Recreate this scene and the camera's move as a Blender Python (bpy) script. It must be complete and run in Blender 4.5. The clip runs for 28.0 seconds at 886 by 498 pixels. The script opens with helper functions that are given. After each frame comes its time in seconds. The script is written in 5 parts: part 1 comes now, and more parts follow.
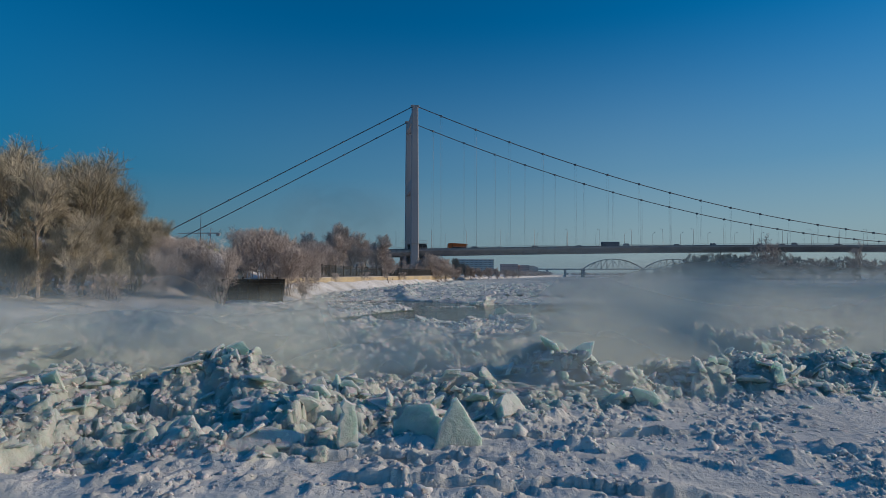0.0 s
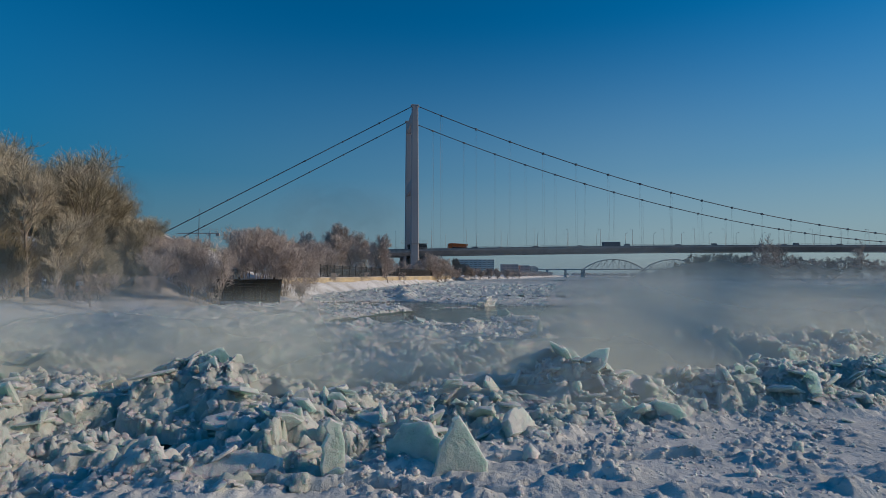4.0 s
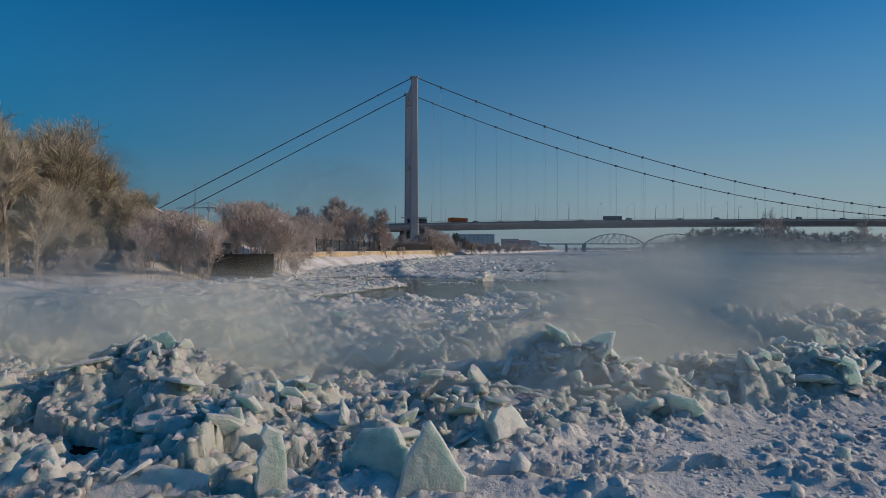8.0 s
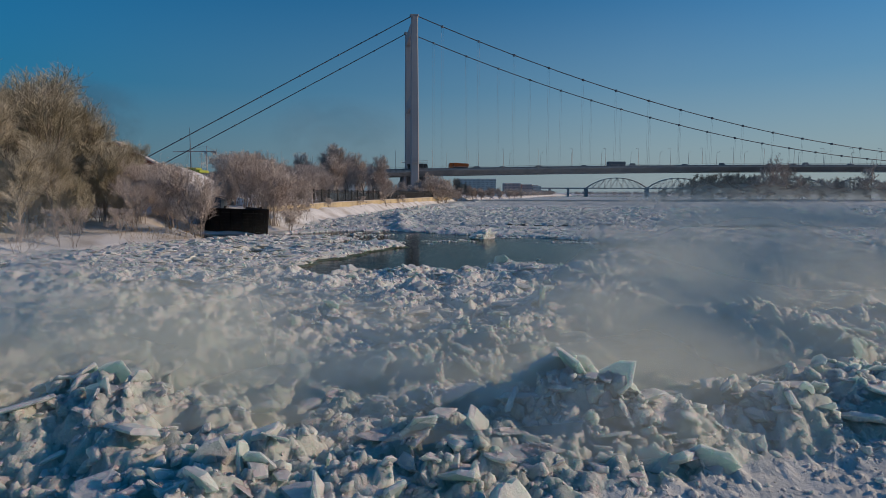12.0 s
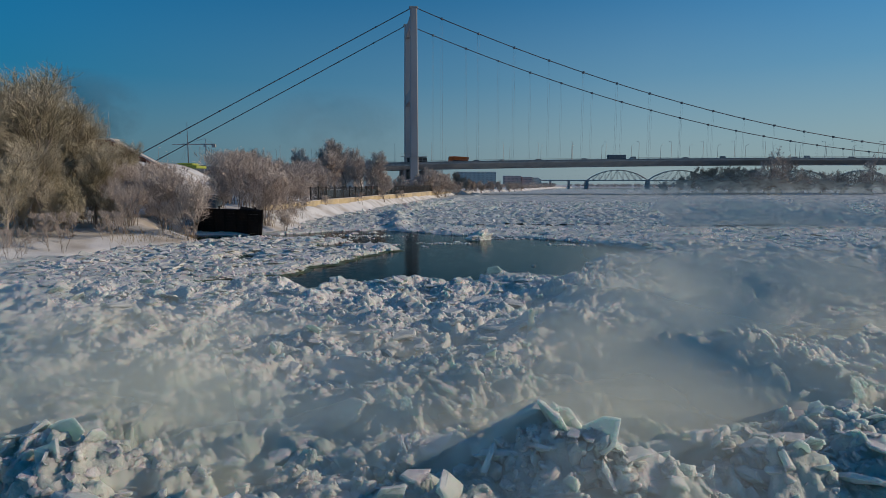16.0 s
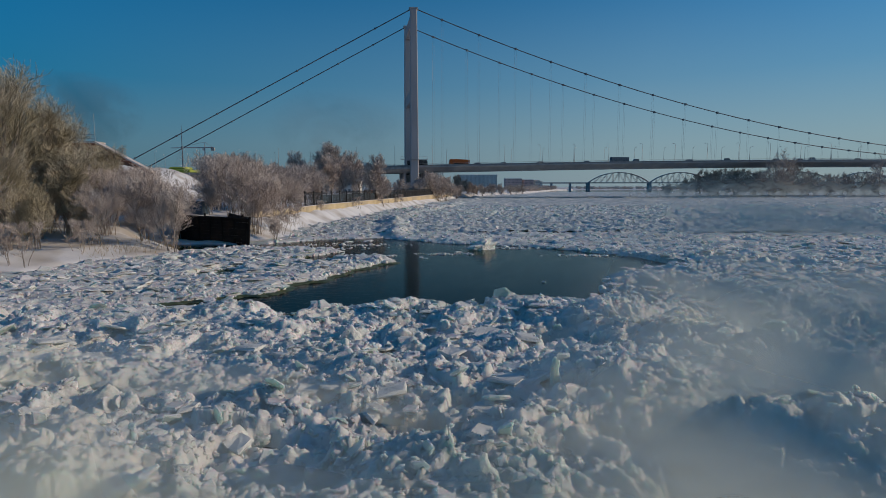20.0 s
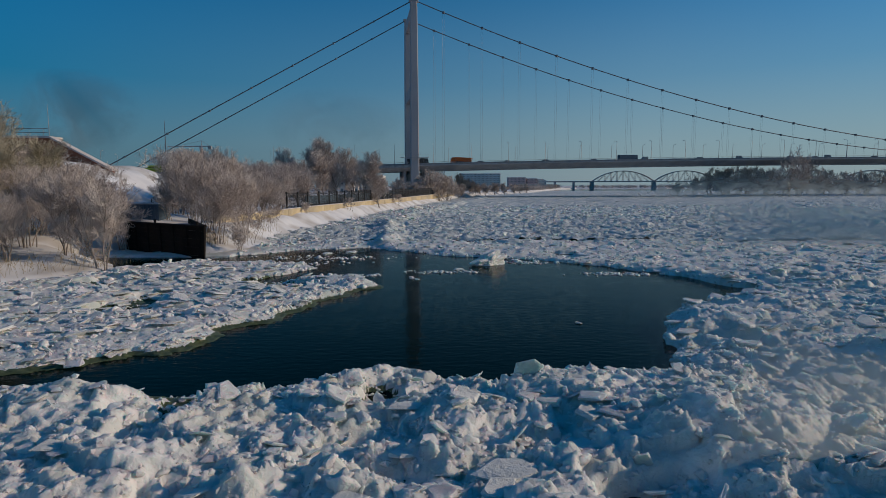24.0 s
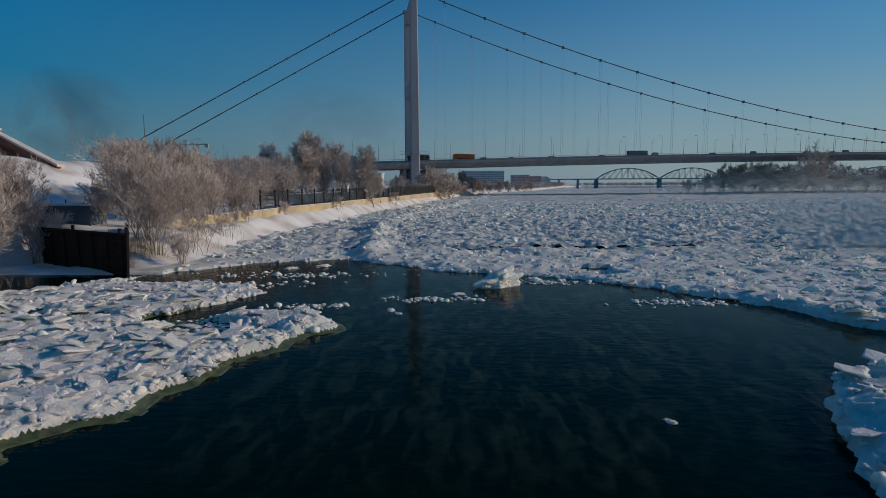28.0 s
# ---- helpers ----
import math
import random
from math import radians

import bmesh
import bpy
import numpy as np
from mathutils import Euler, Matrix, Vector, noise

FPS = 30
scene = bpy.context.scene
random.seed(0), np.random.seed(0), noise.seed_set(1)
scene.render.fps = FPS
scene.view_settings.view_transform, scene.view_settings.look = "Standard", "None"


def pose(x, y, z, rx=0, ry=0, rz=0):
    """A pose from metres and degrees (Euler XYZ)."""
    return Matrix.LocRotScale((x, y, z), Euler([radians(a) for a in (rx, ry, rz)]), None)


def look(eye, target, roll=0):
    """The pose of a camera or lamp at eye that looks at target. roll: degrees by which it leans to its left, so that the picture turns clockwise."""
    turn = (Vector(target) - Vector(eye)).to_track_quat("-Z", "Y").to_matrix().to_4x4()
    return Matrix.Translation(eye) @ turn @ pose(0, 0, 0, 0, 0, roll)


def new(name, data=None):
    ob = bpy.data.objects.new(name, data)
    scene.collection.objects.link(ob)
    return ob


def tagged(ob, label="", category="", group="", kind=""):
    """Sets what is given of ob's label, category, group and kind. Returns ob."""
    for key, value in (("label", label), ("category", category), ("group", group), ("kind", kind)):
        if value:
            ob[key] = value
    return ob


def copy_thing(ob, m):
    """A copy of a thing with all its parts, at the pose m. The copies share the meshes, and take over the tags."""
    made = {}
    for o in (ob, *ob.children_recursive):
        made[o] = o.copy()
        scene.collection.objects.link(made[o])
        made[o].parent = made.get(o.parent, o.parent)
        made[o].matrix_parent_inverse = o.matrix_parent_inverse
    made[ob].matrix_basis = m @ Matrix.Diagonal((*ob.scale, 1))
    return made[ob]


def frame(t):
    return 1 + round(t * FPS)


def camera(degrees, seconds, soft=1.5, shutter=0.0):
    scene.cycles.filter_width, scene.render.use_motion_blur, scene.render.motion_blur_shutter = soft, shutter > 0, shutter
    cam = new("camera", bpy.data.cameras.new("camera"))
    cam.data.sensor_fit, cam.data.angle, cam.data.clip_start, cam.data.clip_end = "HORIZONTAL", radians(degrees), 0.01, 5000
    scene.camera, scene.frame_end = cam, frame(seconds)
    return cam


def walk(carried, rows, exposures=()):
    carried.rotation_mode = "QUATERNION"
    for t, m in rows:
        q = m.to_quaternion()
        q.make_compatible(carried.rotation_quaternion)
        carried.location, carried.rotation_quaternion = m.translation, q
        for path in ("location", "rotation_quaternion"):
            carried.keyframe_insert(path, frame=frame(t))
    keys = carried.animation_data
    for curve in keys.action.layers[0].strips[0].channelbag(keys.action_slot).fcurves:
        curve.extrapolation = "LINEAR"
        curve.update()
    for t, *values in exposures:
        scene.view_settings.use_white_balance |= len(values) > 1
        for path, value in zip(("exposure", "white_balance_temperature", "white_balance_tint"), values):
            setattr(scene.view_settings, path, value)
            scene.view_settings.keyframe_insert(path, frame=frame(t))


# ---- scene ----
# ---- camera and walk ----
cam = camera(74.55, 28.0, soft=0.9)
# seconds, x, y, z, pitch, roll, yaw
PATH = [
    (0.0, 0.00, -4.49, 3.52, 2.49, -0.08, -0.04),
    (1.0, 0.00, -4.25, 3.52, 2.49, -0.08, -0.04),
    (2.0, 0.00, -3.91, 3.51, 2.50, -0.08, -0.04),
    (3.0, 0.00, -3.54, 3.51, 2.51, -0.08, -0.03),
    (3.5, 0.00, -3.32, 3.51, 2.52, -0.08, -0.03),
    (5.5, 0.05, -2.18, 3.47, 2.51, -0.10, -0.02),
    (6.0, 0.13, -1.94, 3.46, 2.47, -0.07, -0.01),
    (6.5, 0.22, -1.71, 3.44, 2.15, -0.05, 0.01),
    (7.0, 0.31, -1.49, 3.43, 1.48, -0.02, 0.03),
    (7.5, 0.38, -1.27, 3.43, 0.74, -0.02, 0.04),
    (8.0, 0.45, -1.04, 3.46, 0.02, -0.05, 0.06),
    (8.5, 0.49, -0.80, 3.54, -0.70, -0.09, 0.08),
    (9.0, 0.50, -0.54, 3.66, -1.39, -0.11, 0.09),
    (9.5, 0.50, -0.27, 3.84, -2.09, -0.12, 0.10),
    (10.0, 0.50, -0.01, 4.04, -2.76, -0.11, 0.11),
    (10.5, 0.49, 0.25, 4.26, -3.47, -0.11, 0.12),
    (11.0, 0.50, 0.48, 4.47, -4.16, -0.11, 0.13),
    (11.5, 0.53, 0.69, 4.65, -4.89, -0.13, 0.15),
    (12.0, 0.56, 0.85, 4.81, -5.54, -0.15, 0.16),
    (12.5, 0.61, 0.96, 4.95, -6.00, -0.17, 0.15),
    (14.5, 0.89, 1.22, 5.51, -6.31, -0.11, 0.19),
    (15.0, 0.95, 1.36, 5.60, -6.35, -0.13, 0.20),
    (15.5, 1.00, 1.50, 5.70, -6.34, -0.13, 0.22),
    (16.0, 1.04, 1.62, 5.76, -6.34, -0.12, 0.21),
    (16.5, 1.03, 1.77, 5.80, -6.28, -0.12, 0.22),
    (17.0, 1.00, 1.95, 5.83, -6.23, -0.09, 0.22),
    (17.5, 0.96, 2.22, 5.86, -6.21, -0.07, 0.23),
    (18.0, 0.93, 2.63, 5.90, -6.17, -0.05, 0.24),
    (18.5, 0.93, 3.21, 5.93, -6.15, -0.02, 0.25),
    (19.0, 0.96, 3.97, 5.96, -6.13, -0.00, 0.25),
    (19.5, 1.01, 4.89, 5.98, -6.10, 0.02, 0.26),
    (20.0, 1.10, 5.96, 6.03, -6.08, 0.02, 0.29),
    (20.5, 1.18, 7.12, 6.09, -6.06, 0.03, 0.33),
    (21.0, 1.23, 8.36, 6.13, -6.07, 0.05, 0.35),
    (21.5, 1.29, 9.65, 6.16, -6.09, 0.07, 0.38),
    (23.5, 1.42, 15.38, 6.16, -6.16, 0.08, 0.49),
    (24.0, 1.48, 16.85, 6.15, -6.18, 0.13, 0.53),
    (24.5, 1.51, 18.31, 6.14, -6.22, 0.18, 0.57),
    (25.0, 1.53, 19.76, 6.12, -6.21, 0.20, 0.60),
    (25.5, 1.56, 21.22, 6.09, -6.23, 0.22, 0.64),
    (26.0, 1.61, 22.67, 6.06, -6.25, 0.25, 0.66),
    (26.5, 1.67, 24.12, 6.02, -6.27, 0.28, 0.70),
    (27.0, 1.73, 25.56, 6.00, -6.28, 0.33, 0.74),
    (27.5, 1.80, 27.02, 5.96, -6.30, 0.34, 0.78),
    (28.0, 1.87, 28.49, 5.94, -6.35, 0.34, 0.81),
]
walk(cam, [(t, pose(x, y, z, 90 + p, r, w)) for t, x, y, z, p, r, w in PATH],
     exposures=[(0.0, 0.05, 6500, 8), (3.5, 0.05, 6500, 8), (6.0, 0.05, 6850, 13), (12.0, 0.05, 6850, 13), (15.0, 0.1, 6700, 7), (21.0, 0.0, 6520, 8), (28.0, -0.05, 6560, 8)])

# ---- world, sun ----
SUN_AZ, SUN_EL = 84.0, 19.0          # degrees clockwise from +y, degrees up
world = bpy.data.worlds.new("winter_sky")
scene.world = world
world.use_nodes = True
wn, wl = world.node_tree.nodes, world.node_tree.links
sky = wn.new("ShaderNodeTexSky")
sky.sky_type = "NISHITA"
sky.sun_disc = False
sky.sun_elevation, sky.sun_rotation = radians(SUN_EL), radians(SUN_AZ)
sky.air_density, sky.dust_density, sky.ozone_density = 1.0, 0.2, 3.0
deep = wn.new("ShaderNodeHueSaturation")
deep.inputs["Saturation"].default_value = 1.75
wl.new(sky.outputs[0], deep.inputs["Color"])
# pale frost haze towards the horizon, stronger on the sunny side
way = wn.new("ShaderNodeTexCoord")
split = wn.new("ShaderNodeSeparateXYZ")
rise = wn.new("ShaderNodeMapRange")
rise.interpolation_type = "SMOOTHSTEP"
rise.inputs[1].default_value, rise.inputs[2].default_value, rise.inputs[3].default_value, rise.inputs[4].default_value = -0.02, 0.42, 0.9, 0.0
haze = wn.new("ShaderNodeMix")
haze.data_type = "RGBA"
wl.new(way.outputs["Generated"], split.inputs[0])
wl.new(split.outputs["Z"], rise.inputs[0])
side = wn.new("ShaderNodeMapRange")
side.inputs[1].default_value, side.inputs[2].default_value = -0.62, 0.32
tint = wn.new("ShaderNodeMix")
tint.data_type = "RGBA"
tint.inputs[6].default_value, tint.inputs[7].default_value = (0.25, 1.25, 2.35, 1), (2.4, 3.45, 4.35, 1)
wl.new(split.outputs["X"], side.inputs[0])
wl.new(side.outputs[0], tint.inputs[0])
wl.new(tint.outputs[2], haze.inputs[7])
wl.new(rise.outputs[0], haze.inputs[0])
wl.new(deep.outputs[0], haze.inputs[6])
wl.new(haze.outputs[2], wn["Background"].inputs[0])
wn["Background"].inputs[1].default_value = 0.083
sun_data = bpy.data.lights.new("sun", "SUN")
sun_data.energy, sun_data.angle, sun_data.color = 2.55, radians(0.6), (1.0, 0.81, 0.62)
sun = new("sun", sun_data)
_sd = Vector((math.sin(radians(SUN_AZ)) * math.cos(radians(SUN_EL)), math.cos(radians(SUN_AZ)) * math.cos(radians(SUN_EL)), math.sin(radians(SUN_EL))))
sun.matrix_world = look(_sd * 200, (0, 0, 0))


# ---- materials ----
def mat(name, c1, c2, rough=0.8, scale=3.0, detail=6.0, bump=0.0, bscale=None, metal=0.0, c3=None, c3scale=0.5, island=0.0, spec=0.3, stretch=None, dist=0.05, fine=0.0):
    """Two colours mixed by noise, a third by a coarser noise, relief by a finer one."""
    m = bpy.data.materials.new(name)
    m.use_nodes = True
    n, l = m.node_tree.nodes, m.node_tree.links
    b = n["Principled BSDF"]
    geo = n.new("ShaderNodeNewGeometry")
    vec = geo.outputs["Position"]
    if stretch:
        mp = n.new("ShaderNodeMapping")
        mp.inputs["Scale"].default_value = stretch
        l.new(vec, mp.inputs["Vector"])
        vec = mp.outputs[0]
    tex = n.new("ShaderNodeTexNoise")
    tex.inputs["Scale"].default_value, tex.inputs["Detail"].default_value = scale, detail
    l.new(vec, tex.inputs["Vector"])
    ramp = n.new("ShaderNodeMapRange")
    ramp.inputs[1].default_value, ramp.inputs[2].default_value = 0.35, 0.65
    l.new(tex.outputs[0], ramp.inputs[0])
    mix = n.new("ShaderNodeMix")
    mix.data_type = "RGBA"
    mix.inputs[6].default_value, mix.inputs[7].default_value = (*c1, 1), (*c2, 1)
    l.new(ramp.outputs[0], mix.inputs[0])
    col = mix.outputs[2]
    if c3:
        t3 = n.new("ShaderNodeTexNoise")
        t3.inputs["Scale"].default_value = c3scale
        l.new(vec, t3.inputs["Vector"])
        r3 = n.new("ShaderNodeMapRange")
        r3.inputs[1].default_value, r3.inputs[2].default_value, r3.inputs[4].default_value = 0.45, 0.7, 0.85
        l.new(t3.outputs[0], r3.inputs[0])
        m3 = n.new("ShaderNodeMix")
        m3.data_type = "RGBA"
        m3.inputs[7].default_value = (*c3, 1)
        l.new(r3.outputs[0], m3.inputs[0])
        l.new(col, m3.inputs[6])
        col = m3.outputs[2]
    if island:
        hs = n.new("ShaderNodeHueSaturation")
        mr = n.new("ShaderNodeMapRange")
        mr.inputs[3].default_value, mr.inputs[4].default_value = 1 - island, 1 + island * 0.4
        l.new(geo.outputs["Random Per Island"], mr.inputs[0])
        l.new(mr.outputs[0], hs.inputs["Value"])
        l.new(col, hs.inputs["Color"])
        col = hs.outputs[0]
    l.new(col, b.inputs["Base Color"])
    b.inputs["Roughness"].default_value, b.inputs["Metallic"].default_value = rough, metal
    b.inputs["Specular IOR Level"].default_value = spec
    if bump:
        tb = n.new("ShaderNodeTexNoise")
        tb.inputs["Scale"].default_value, tb.inputs["Detail"].default_value = bscale or scale * 4, 5.0
        l.new(vec, tb.inputs["Vector"])
        bp = n.new("ShaderNodeBump")
        bp.inputs["Strength"].default_value, bp.inputs["Distance"].default_value = bump, dist
        l.new(tb.outputs[0], bp.inputs["Height"])
        if fine:
            tf = n.new("ShaderNodeTexNoise")
            tf.inputs["Scale"].default_value, tf.inputs["Detail"].default_value = (bscale or scale * 4) * 5.0, 3.0
            l.new(vec, tf.inputs["Vector"])
            bf = n.new("ShaderNodeBump")
            bf.inputs["Strength"].default_value, bf.inputs["Distance"].default_value = fine, dist * 0.35
            l.new(tf.outputs[0], bf.inputs["Height"])
            l.new(bf.outputs[0], bp.inputs["Normal"])
        l.new(bp.outputs[0], b.inputs["Normal"])
    return m


M_SNOW = mat("crusted_snow", (0.60, 0.61, 0.58), (0.78, 0.77, 0.72), 0.85, 1.5, bump=0.8, bscale=9.0, spec=0.2, fine=0.9)
M_RUBBLE = mat("snowy_river_ice", (0.64, 0.64, 0.59), (0.82, 0.81, 0.76), 0.6, 0.9, bump=0.7, bscale=9.0, c3=(0.54, 0.56, 0.50), c3scale=0.4, spec=0.3, fine=0.3, dist=0.07)
M_LUMP = mat("frozen_ice_lump", (0.70, 0.70, 0.65), (0.86, 0.85, 0.80), 0.55, 2.2, bump=0.7, bscale=11.0, c3=(0.60, 0.63, 0.58), c3scale=0.5, island=0.12, spec=0.3, fine=0.3, dist=0.07)
M_SLAB = mat("clear_ice_plate", (0.43, 0.50, 0.44), (0.60, 0.65, 0.58), 0.5, 2.0, bump=1.0, bscale=7.0, island=0.14, spec=0.4, fine=0.7)


def snow_topped(m, snow, lo=.3, hi=.8):
    """Fresh snow lying on the upward faces of a material."""
    n, l = m.node_tree.nodes, m.node_tree.links
    b = n["Principled BSDF"]
    old = b.inputs["Base Color"].links[0].from_socket
    geo, sp, mr, mx, nz, ad = (n.new("ShaderNode" + k) for k in ("NewGeometry", "SeparateXYZ", "MapRange", "Mix", "TexNoise", "Math"))
    nz.inputs["Scale"].default_value = 5.0
    ad.operation = "MULTIPLY_ADD"
    ad.inputs[1].default_value, mx.data_type = .7, "RGBA"
    mr.inputs[1].default_value, mr.inputs[2].default_value = lo + .35, hi + .35
    mx.inputs[7].default_value = (*snow, 1)
    l.new(geo.outputs["Position"], nz.inputs["Vector"]), l.new(nz.outputs[0], ad.inputs[0])
    l.new(geo.outputs["True Normal"], sp.inputs[0]), l.new(sp.outputs["Z"], ad.inputs[2])
    l.new(ad.outputs[0], mr.inputs[0]), l.new(mr.outputs[0], mx.inputs[0])
    l.new(old, mx.inputs[6]), l.new(mx.outputs[2], b.inputs["Base Color"])


# near-jam ice, albedo lowered to paint in the shade of the mist
M_RUBBLE_DIM = mat("rubble_ice_mist_shade", (0.46, 0.50, 0.45), (0.66, 0.68, 0.62), 0.6, 1.2, bump=0.8, bscale=10.0, c3=(0.40, 0.45, 0.39), c3scale=0.5, spec=0.3, fine=0.4, dist=0.07)
M_BLOCK = mat("broken_ice_block", (0.46, 0.52, 0.46), (0.64, 0.67, 0.61), 0.5, 2.5, bump=1.0, bscale=12.0, island=0.2, spec=0.4, fine=0.5, dist=0.05)
M_LUMP_DIM = mat("ice_lump_mist_shade", (0.50, 0.54, 0.48), (0.70, 0.72, 0.66), 0.55, 2.2, bump=0.9, bscale=12.0, island=0.15, spec=0.3, fine=0.4, dist=0.07)
for _m in (M_SLAB, M_BLOCK):
    snow_topped(_m, (.70, .71, .66), .3, .8)
for _m, _w in ((M_LUMP, .6), (M_SLAB, .85), (M_BLOCK, .85), (M_RUBBLE, .6), (M_RUBBLE_DIM, .8), (M_LUMP_DIM, .85)):
    _b = _m.node_tree.nodes["Principled BSDF"]
    _b.inputs["Subsurface Weight"].default_value, _b.inputs["Subsurface Scale"].default_value = _w, 0.28
    _b.inputs["Subsurface Radius"].default_value = (0.7, 1.0, 0.9)
M_WET = mat("wet_greenish_ice_foot", (0.035, 0.055, 0.025), (0.11, 0.13, 0.06), 0.5, 3.0, bump=0.5, bscale=8.0, spec=0.5)
M_FAR = mat("far_ice_field", (0.56, 0.59, 0.57), (0.82, 0.82, 0.78), 0.7, 0.5, bump=1.0, bscale=3.2, c3=(0.32, 0.41, 0.42), c3scale=0.3, stretch=(0.6, 1.4, 1), dist=0.2, fine=0.8)
M_BANK = mat("bank_snow", (0.72, 0.72, 0.73), (0.84, 0.83, 0.82), 0.9, 0.35, bump=0.5, bscale=2.5, c3=(0.44, 0.39, 0.33), c3scale=0.22, spec=0.2)
M_CONC = mat("painted_tower_concrete", (0.33, 0.315, 0.325), (0.38, 0.365, 0.37), 0.8, 0.15, bump=0.2, bscale=2.0, stretch=(1, 1, 0.25))
M_DARKCONC = mat("weathered_concrete", (0.26, 0.25, 0.24), (0.40, 0.38, 0.36), 0.9, 0.5, bump=0.3)
M_STEELP = mat("grey_painted_girder", (0.27, 0.28, 0.29), (0.36, 0.36, 0.37), 0.6, 0.2, bump=0.1)
# truss grey made paler: distance haze put into the colour
M_TRUSS = mat("haze_paled_truss_grey", (0.30, 0.31, 0.33), (0.38, 0.39, 0.41), 0.7, 0.1)
M_CABLE = mat("dark_cable_steel", (0.10, 0.11, 0.13), (0.16, 0.17, 0.19), 0.5, 1.0, metal=0.4)
M_RAIL = mat("galvanised_rail", (0.25, 0.26, 0.27), (0.36, 0.37, 0.38), 0.5, 1.0, metal=0.5)
M_ASPH = mat("frosted_asphalt", (0.05, 0.05, 0.055), (0.12, 0.12, 0.13), 0.9, 0.4)
M_WALL = mat("yellow_plastered_wall", (0.48, 0.38, 0.22), (0.60, 0.49, 0.31), 0.9, 0.6, bump=0.3, c3=(0.36, 0.31, 0.24), c3scale=0.2)
M_FENCE = mat("black_iron_fence", (0.02, 0.02, 0.022), (0.05, 0.05, 0.05), 0.6, 2.0)
M_HULL = mat("black_tarred_hull", (0.010, 0.009, 0.010), (0.022, 0.019, 0.018), 0.7, 0.9, bump=0.4, c3=(0.030, 0.022, 0.017), c3scale=0.8, spec=0.12)
M_BARK = mat("frosted_bark", (0.20, 0.165, 0.14), (0.40, 0.35, 0.31), 0.95, 1.5, bump=0.4)
M_FROSTB = mat("brown_frosted_twigs", (0.37, 0.33, 0.24), (0.56, 0.50, 0.40), 0.95, 0.35, c3=(0.28, 0.25, 0.17), c3scale=0.25, spec=0.1)
M_FROST = mat("frosted_twigs", (0.49, 0.42, 0.38), (0.66, 0.59, 0.54), 0.95, 0.35, c3=(0.38, 0.31, 0.27), c3scale=0.25, spec=0.1)
M_FROSTD = mat("thinly_frosted_twigs", (0.40, 0.34, 0.31), (0.58, 0.52, 0.48), 0.95, 0.3, spec=0.1)
M_RED = mat("rusty_red_beam", (0.22, 0.075, 0.045), (0.32, 0.13, 0.08), 0.8, 0.8, bump=0.2)
M_ROOFC = mat("pale_roof_edge", (0.52, 0.47, 0.44), (0.66, 0.60, 0.56), 0.85, 0.8, bump=0.2)
# teal and brick of the far blocks lightened, distance haze painted in
M_TEAL = mat("hazed_teal_facade", (0.40, 0.49, 0.52), (0.47, 0.56, 0.58), 0.8, 0.1)
M_BRICKF = mat("hazed_brick_facade", (0.50, 0.37, 0.36), (0.57, 0.43, 0.41), 0.85, 0.1)
M_PALEF = mat("pale_facade", (0.50, 0.47, 0.44), (0.62, 0.59, 0.55), 0.85, 0.2)
M_GLASS = mat("dark_window_glass", (0.12, 0.15, 0.17), (0.18, 0.21, 0.23), 0.25, 0.5, spec=0.5)
M_ORANGE = mat("orange_truck_paint", (0.50, 0.10, 0.02), (0.58, 0.14, 0.03), 0.5, 1.0)
M_GREEN = mat("yellow_green_paint", (0.30, 0.36, 0.05), (0.40, 0.42, 0.08), 0.6, 1.0)
M_BLUEP = mat("dull_blue_paint", (0.06, 0.10, 0.14), (0.10, 0.14, 0.18), 0.6, 0.8)
M_CARD = mat("dark_car_paint", (0.03, 0.03, 0.035), (0.05, 0.05, 0.055), 0.3, 1.0, spec=0.5)
M_CARL = mat("pale_car_paint", (0.45, 0.46, 0.47), (0.55, 0.56, 0.57), 0.3, 1.0, spec=0.5)
M_TYRE = mat("black_rubber", (0.015, 0.015, 0.015), (0.03, 0.03, 0.03), 0.9, 3.0)
M_REED = mat("dry_reed", (0.36, 0.26, 0.13), (0.50, 0.39, 0.22), 0.95, 2.0)
M_WATER = bpy.data.materials.new("dark_river_water")
M_WATER.use_nodes = True
_n, _l = M_WATER.node_tree.nodes, M_WATER.node_tree.links
_b = _n["Principled BSDF"]
_b.inputs["Base Color"].default_value = (0.0002, 0.0078, 0.0058, 1)
_b.inputs["Roughness"].default_value, _b.inputs["IOR"].default_value = 0.05, 1.33
_b.inputs["Specular IOR Level"].default_value = 0.032
_b.inputs["Specular Tint"].default_value = (.3, 1, .72, 1)
_g = _n.new("ShaderNodeNewGeometry")
_m = _n.new("ShaderNodeMapping")
_m.inputs["Scale"].default_value = (0.8, 1.6, 1)
_t = _n.new("ShaderNodeTexNoise")
_t.inputs["Scale"].default_value, _t.inputs["Detail"].default_value = 2.2, 4.0
_p = _n.new("ShaderNodeBump")
_p.inputs["Strength"].default_value, _p.inputs["Distance"].default_value = 0.30, 0.05
_l.new(_g.outputs["Position"], _m.inputs[0]), _l.new(_m.outputs[0], _t.inputs["Vector"])
_l.new(_t.outputs[0], _p.inputs["Height"]), _l.new(_p.outputs[0], _b.inputs["Normal"])


